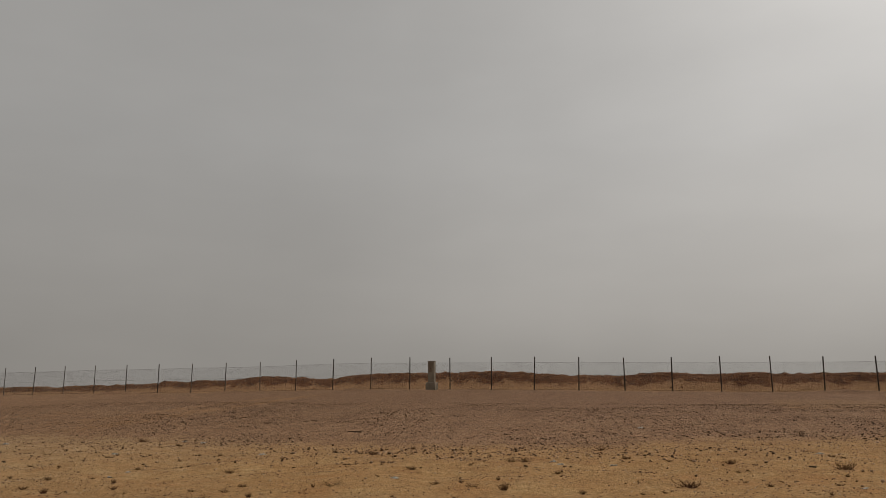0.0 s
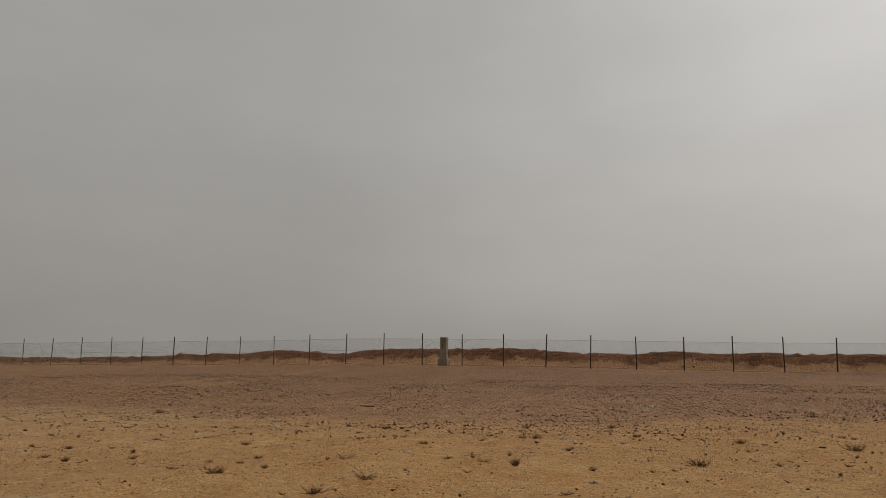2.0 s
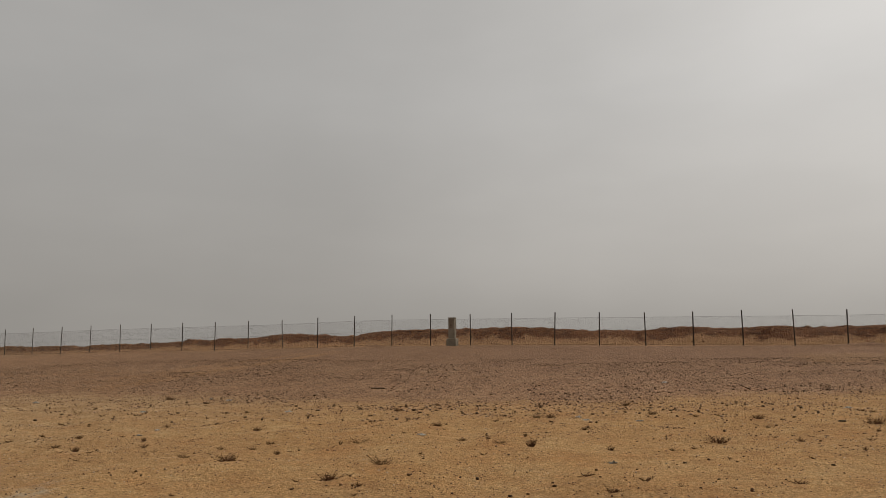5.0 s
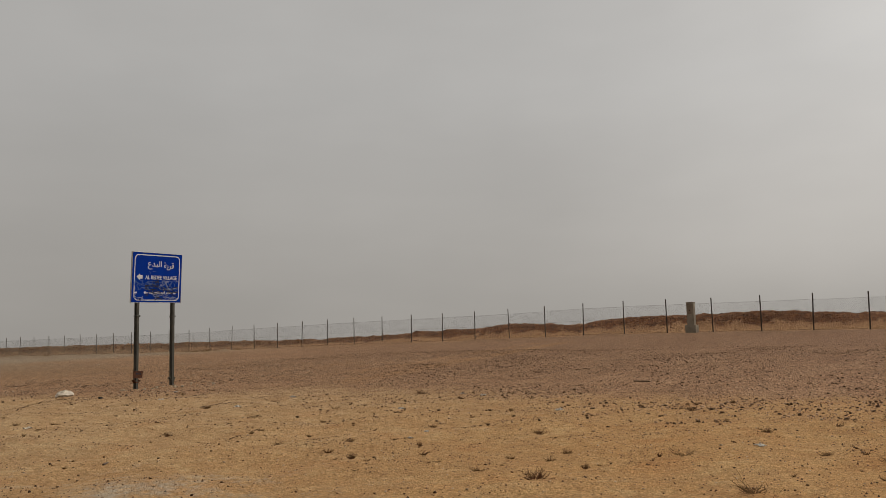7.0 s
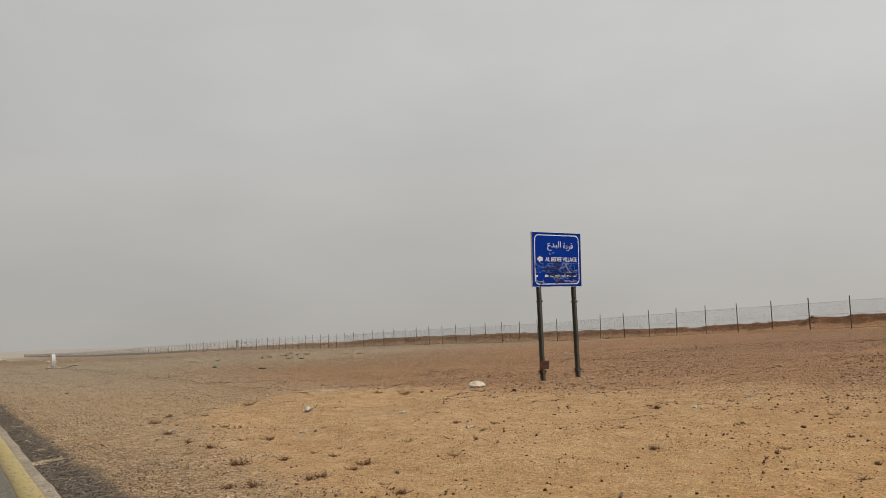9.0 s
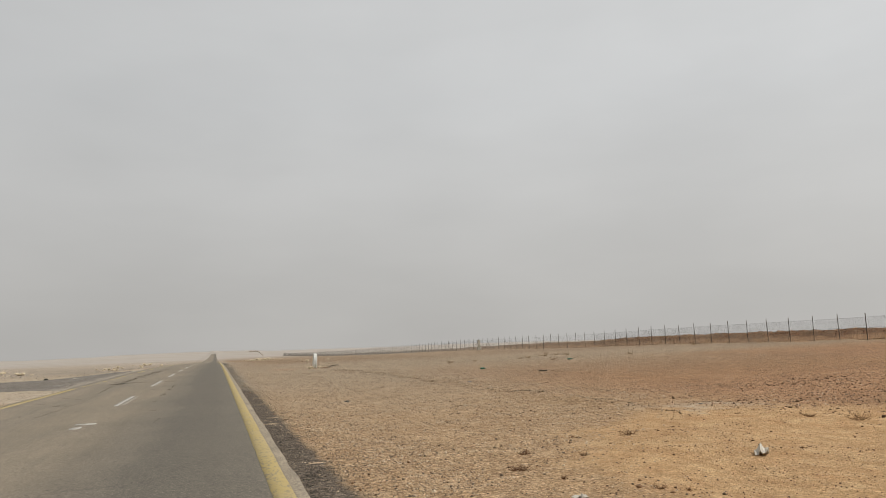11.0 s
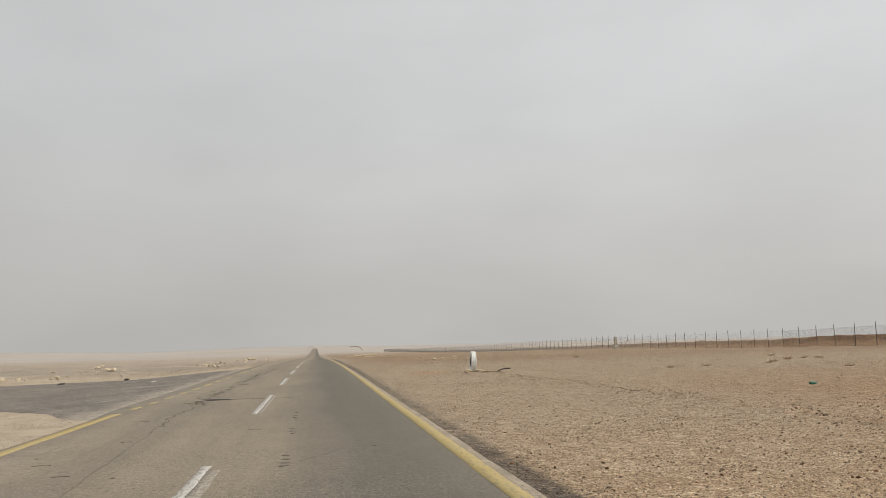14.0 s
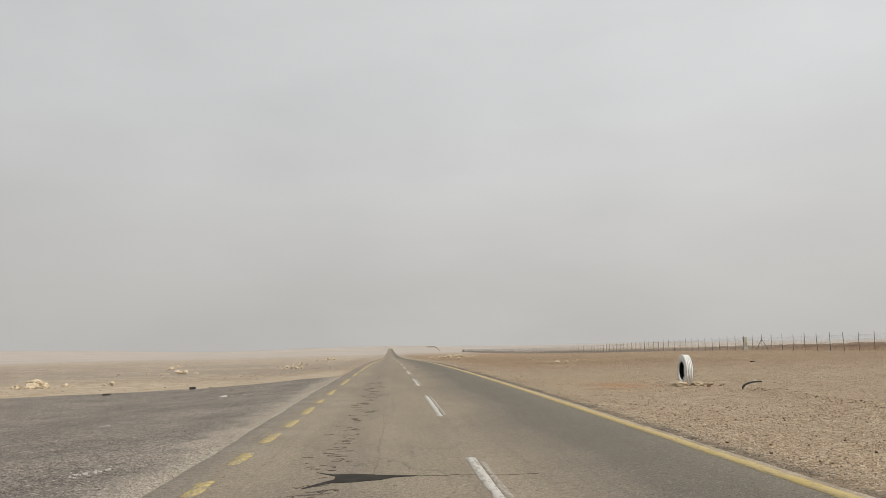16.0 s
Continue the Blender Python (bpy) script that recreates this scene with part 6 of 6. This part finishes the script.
slab("rubber_block", (0.36, 0.22, 0.13), -15.2, 88.7, -20, M_RUBBER, "ragged black lump on the edge of the side road", "block", 0.04, 8)
slab("dark_fragment", (0.10, 0.08, 0.06), 16.14, 22.98, 10, M_RUBBER, "small black fragment on the sand", "fragment", 0.02)
slab("dark_fragment", (0.3, 0.16, 0.08), 27.0, 108.0, 10, M_RUBBER, "small black fragment on the plain", "fragment", 0.02)
for k, (x0, y0, x1, y1) in enumerate(((-5.37, 59.05, -4.98, 59.42), (-8.11, 67.93, -7.83, 67.64), (-6.42, 69.71, -5.66, 69.23), (-7.24, 79.09, -6.3, 78.2))):
    bm = bmesh.new()
    rr = random.Random(300 + k)
    for j in range(24 if k == 0 else 13):
        u = rr.random()
        x, y = x0 + (x1 - x0) * u + rr.gauss(0, .06), y0 + (y1 - y0) * u + rr.gauss(0, .12)
        s = rr.uniform(0.02, 0.06)
        add_box(bm, (s, s * 0.8, 0.02), (x, y, z_at(x, y) + 0.045), 0.004, pose(0, 0, 0, 0, 0, rr.uniform(0, 90)))
    tagged(part("paint_crumbs", bm, M_WHITE), "broken white paint crumbs on the tar chippings", "paint crumbs")


# ---- winding far embankment ----
def far_embankment():
    bm = bmesh.new()
    pts = [(35.0, 813, 2.0), (36.6, 813, 2.5), (38.2, 813, 2.1), (40.2, 813, 2.5), (42.6, 812, 2.2), (44.2, 811, 1.1), (45.6, 809, -0.3), (47.0, 806, -1.8)]
    base = 1.2
    rows = []
    fine = []
    for a, b in zip(pts, pts[1:]):
        for k in range(5):
            u = k / 5
            fine.append(tuple(a[i] + (b[i] - a[i]) * u for i in range(3)))
    fine.append(pts[-1])
    for k, (x, y, z) in enumerate(fine):
        w = 0.85 + 0.3 * math.sin(k * 1.3)
        rows.append([bm.verts.new(p) for p in ((x - 0.3 * w, y - 0.6, base + z + 0.1), (x - 0.3, y - 0.5, base + z + 1.0 * w), (x + 0.3, y + 0.5, base + z + 0.9 * w), (x + 0.3 * w, y + 0.6, base + z - 0.1))])
    for a, b in zip(rows, rows[1:]):
        for k in range(4):
            bm.faces.new((a[k], a[(k + 1) % 4], b[(k + 1) % 4], b[k]))
    bm.faces.new(rows[0])
    bm.faces.new(rows[-1][::-1])
    bmesh.ops.recalc_face_normals(bm, faces=bm.faces)
    return tagged(part("earth_mound", bm, M_MOUND), "crooked dark mound far off beside the road", "earth mound")


far_embankment()


# ---- loose stones ----
CUBE = np.array([(x, y, z) for z in (-1, 1) for y in (-1, 1) for x in (-1, 1)], float) * 0.5
CUBE_FACES = np.array([(0, 2, 3, 1), (4, 5, 7, 6), (0, 1, 5, 4), (2, 6, 7, 3), (0, 4, 6, 2), (1, 3, 7, 5)])


def stones(name, x, y, size, mat, label, seed, flat=0.62, bury=0.28, base=None):
    """Angular stones strewn at the given places, joined into one."""
    rg = np.random.default_rng(seed)
    n = len(x)
    c = np.repeat(CUBE[None], n, 0) + rg.uniform(-0.2, 0.2, (n, 8, 3))
    c[:, 4:, :2] *= rg.uniform(0.35, 0.85, (n, 1, 1))
    c *= np.stack([rg.uniform(0.75, 1.25, n), rg.uniform(0.65, 1.1, n), flat * rg.uniform(0.7, 1.25, n)], -1)[:, None, :]
    c *= size[:, None, None]
    a = rg.uniform(0, math.tau, n)
    ca, sa = np.cos(a)[:, None], np.sin(a)[:, None]
    px = c[..., 0] * ca - c[..., 1] * sa + x[:, None]
    py = c[..., 0] * sa + c[..., 1] * ca + y[:, None]
    pz = c[..., 2] + ((height(x, y) if base is None else base(x, y)) + size * flat * (0.5 - bury))[:, None]
    quads = (CUBE_FACES[None] + 8 * np.arange(n)[:, None, None]).reshape(-1, 4)
    me = raw_mesh(name, np.stack([px, py, pz], -1).reshape(-1, 3), quads, mat)
    return tagged(new(name, me), label, "stones", kind="stuff")


def pebbles(name, x, y, size, mat, label, seed, flat=0.45, lift=0.0):
    """Small stones, each a low skewed block with a short ridge on top, joined into one."""
    rg = np.random.default_rng(seed)
    n = len(x)
    a = rg.uniform(0, math.tau, (n, 1)) + np.arange(4)[None] * math.tau / 4 + rg.uniform(-0.4, 0.4, (n, 4))
    r = size[:, None] * 0.62 * rg.uniform(0.65, 1.2, (n, 4))
    c = np.zeros((n, 6, 3))
    c[:, :4, 0], c[:, :4, 1] = r * np.cos(a), r * np.sin(a)
    for k, (i, j) in ((4, (0, 1)), (5, (2, 3))):
        c[:, k, :2] = (c[:, i, :2] + c[:, j, :2]) * rg.uniform(0.18, 0.42, (n, 1))
        c[:, k, 2] = size * flat * rg.uniform(0.6, 1.3, n)
    c[:, :4, 2] = (-size * 0.15)[:, None]
    c += np.stack([x, y, height(x, y) + lift], -1)[:, None, :]
    faces = np.array([(0, 1, 4), (2, 3, 5), (1, 2, 5), (1, 5, 4), (3, 0, 4), (3, 4, 5)])
    me = raw_mesh(name, c.reshape(-1, 3), (faces[None] + 6 * np.arange(n)[:, None, None]).reshape(-1, 3), mat)
    return tagged(new(name, me), label, "stones", kind="stuff")


def strew(seed, count, x0, x1, y0, y1, small, large, keep, power=2.2):
    """Random places in a rectangle, thinned by keep(x, y), with sizes that are mostly small."""
    rg = np.random.default_rng(seed)
    x, y = rg.uniform(x0, x1, count), rg.uniform(y0, y1, count)
    size = small + (large - small) * rg.random(count) ** power
    ok = rg.random(count) < keep(x, y)
    return x[ok], y[ok], size[ok]


def clumps(x, y, size, seed):
    return np.clip(0.55 + 0.75 * lattice_noise(x, y, size, seed), 0.05, 1)


def on_side_road(x, y):
    """1 inside the mouth of the side road."""
    near = np.interp(-x, [3.9, 4.9, 6.3, 8.25, 10.7, 14.5, 21, 42], [52, 53.6, 56, 59.3, 64.2, 69, 73.5, 77])
    away = np.interp(-x, [3.9, 7.5, 10.6, 13.2, 16.2, 20, 42], [94, 91.8, 94, 93.8, 90.6, 88.2, 85.5])
    return (y > near + 0.3) * (y < away - 0.3) * (x < -4.5)


def tar_reach(y):
    return eased(y, [(-60, 5.5), (15, 5.4), (22, 5.0), (30, 4.66), (40, 4.55), (140, 4.5)])


def off_tar(x, y):
    return 1 - 0.85 * ramp(tar_reach(y) - x, -0.25, 0.4)


stones("sand_stones", *strew(1, 5200, 4.4, 20, -10, 29, 0.016, 0.042, lambda x, y: sand_cover(x, y) * clumps(x, y, 2.0, 51), 2.6), M_STONE_SAND, "dark stones scattered over yellow sand", 1)
pebbles("sand_pebbles", *strew(11, 64000, 4.4, 19, -10, 29, 0.009, 0.029, lambda x, y: sand_cover(x, y) * (0.2 + 0.8 * clumps(x, y, 1.6, 61)), 2.0), M_STONE_SAND, "fine dark pebbles strewn over yellow sand", 11, 0.42)
stones("reg_stones", *strew(2, 34000, 13, 40, -16, 34, 0.028, 0.066, lambda x, y: (1 - 0.8 * sand_cover(x, y)) * clumps(x, y, 3.0, 52) * (1 - 0.5 * ramp(y, 20, 34)), 2.4), M_STONE_REG, "dark stones of the gravel plain", 2)
pebbles("reg_gravel", *strew(12, 150000, 12, 36, -13, 38, 0.016, 0.042, lambda x, y: (1 - 0.80 * sand_cover(x, y)) * (0.35 + 0.65 * clumps(x, y, 2.2, 62)) * (1 - 0.5 * ramp(x, 28, 36)) * (1 - 0.75 * ramp(y, 18, 32)) * (0.25 + 0.75 * ramp(x, 13, 19)), 1.5), M_STONE_REG, "dense dark gravel of the stony plain", 12, 0.42)
pebbles("outer_gravel", *strew(19, 60000, 9, 36, 22, 58, 0.018, 0.048, lambda x, y: (1 - sand_cover(x, y)) * (0.3 + 0.7 * clumps(x, y, 2.4, 69)) * ramp(x, 8, 14) * (1 - 0.6 * ramp(y, 42, 58)), 1.8), M_STONE_REG, "pinkish brown gravel between sand and fence", 19, 0.42)
stones("verge_stones", *strew(3, 11000, 4.0, 14, 12, 70, 0.016, 0.042, lambda x, y: (1 - sand_cover(x, y)) * off_tar(x, y) * clumps(x, y, 1.3, 53), 2.6), M_STONE_GRAVEL, "pale and brown stones along the verge", 3)
pebbles("verge_gravel", *strew(13, 210000, 4.0, 14, 11, 68, 0.010, 0.036, lambda x, y: (1 - sand_cover(x, y)) * off_tar(x, y) * clumps(x, y, 1.1, 63) * (1 - 0.5 * ramp(x, 8, 14)) * (1 - 0.4 * ramp(y, 44, 66)), 1.8), M_STONE_GRAVEL, "dense pale gravel along the verge", 13, 0.42)
pebbles("far_verge_gravel", *strew(14, 62000, 4.3, 34, 22, 135, 0.018, 0.055, lambda x, y: (1 - sand_cover(x, y)) * clumps(x, y, 2.2, 64), 1.8), M_STONE_BROWN, "pale gravel of the plain beyond the verge", 14, 0.45)
stones("verge_pebbles", *strew(4, 13000, 4.0, 30, 18, 130, 0.018, 0.050, lambda x, y: (1 - sand_cover(x, y)) * clumps(x, y, 2.5, 54), 2.6), M_STONE_SAND, "dark stones scattered over the pale gravel", 4)
pebbles("tarred_gravel", *strew(5, 120000, 3.80, 7.5, -4, 45, 0.009, 0.029, lambda x, y: np.maximum(ramp(tar_reach(y) - x, -0.3, 0.6) * (0.25 + 0.75 * clumps(x, y, 0.7, 55)), 0.24 * np.exp(-(x - 4.4) / 1.5) * ramp(36 - y, 0, 14) * clumps(x, y, 0.9, 59)), 1.8), M_STONE_TAR, "black tar-coated gravel spilled along the road edge", 5, 0.38)
pebbles("far_tarred_gravel", *strew(9, 56000, 3.80, 5.0, 45, 160, 0.010, 0.028, lambda x, y: ramp(tar_reach(y) - x, -0.2, 0.4) * clumps(x, y, 0.9, 55), 1.6), M_CHIPPINGS, "black and grey gravel along the further road edge", 9, 0.4)
stones("windrow_stones", *strew(6, 11000, 10.5, 12.4, 27, 79, 0.015, 0.055, lambda x, y: np.exp(-((x - 11.4) / 0.5) ** 2) * clumps(x, y, 1.6, 56), 2.6), M_STONE_BROWN, "coarse brown stones along a graded windrow", 6)
pebbles("junction_gravel", *strew(7, 80000, -8, -3.74, 38, 92, 0.008, 0.024, lambda x, y: (1 - on_side_road(x, y)) * ((x < -3.95) | (y < 51)) * (0.12 + 0.88 * ramp(-x, 6.2, 4.3)) * clumps(x, y, 1.0, 57), 1.8), M_STONE_PALE, "pale loose gravel between road and side road", 7)
stones("plain_stones", *strew(8, 7000, -70, -6, 40, 190, 0.03, 0.11, lambda x, y: clumps(x, y, 5.0, 58), 3.0), M_STONE_PALE, "scattered stones on the plain", 8)


pebbles("fence_gravel", *strew(17, 16000, 31, 57, -16, 78, 0.022, 0.055, lambda x, y: clumps(x, y, 3.5, 67), 2.0), M_STONE_REG, "dark brown stones on the plain before the fence", 17)
pebbles("tar_chippings", *strew(15, 48000, -18, -4.2, 52, 96, 0.008, 0.022, lambda x, y: on_side_road(x, y) * (0.3 + 0.7 * clumps(x, y, 1.4, 65)) * (1 - 0.6 * ramp(y, 72, 98)), 1.8), M_CHIPPINGS, "loose tarred chippings over the side road", 15, 0.4, 0.038)
pebbles("edge_grit", *strew(16, 30000, -6.6, -3.95, 50, 96, 0.006, 0.016, lambda x, y: ramp(-x, 4.9, 4.15) * clumps(x, y, 0.9, 66), 1.8), M_STONE_PALE, "pale grit washed over the edge of the side road", 16, 0.6, 0.04)

stones("berm_rocks", *strew(18, 30000, 60.9, 65.0, -18, 130, 0.04, 0.15, lambda x, y: (0.10 + 0.90 * ramp(berm_shape(x, y)[1], 0.35, 0.8)) * clumps(x, y, 1.6, 68), 2.4), M_STONE_BERM, "dark reddish clods and rocks on the earth bank", 18, 0.6, 0.42, lambda x, y: berm_shape(x, y)[0])
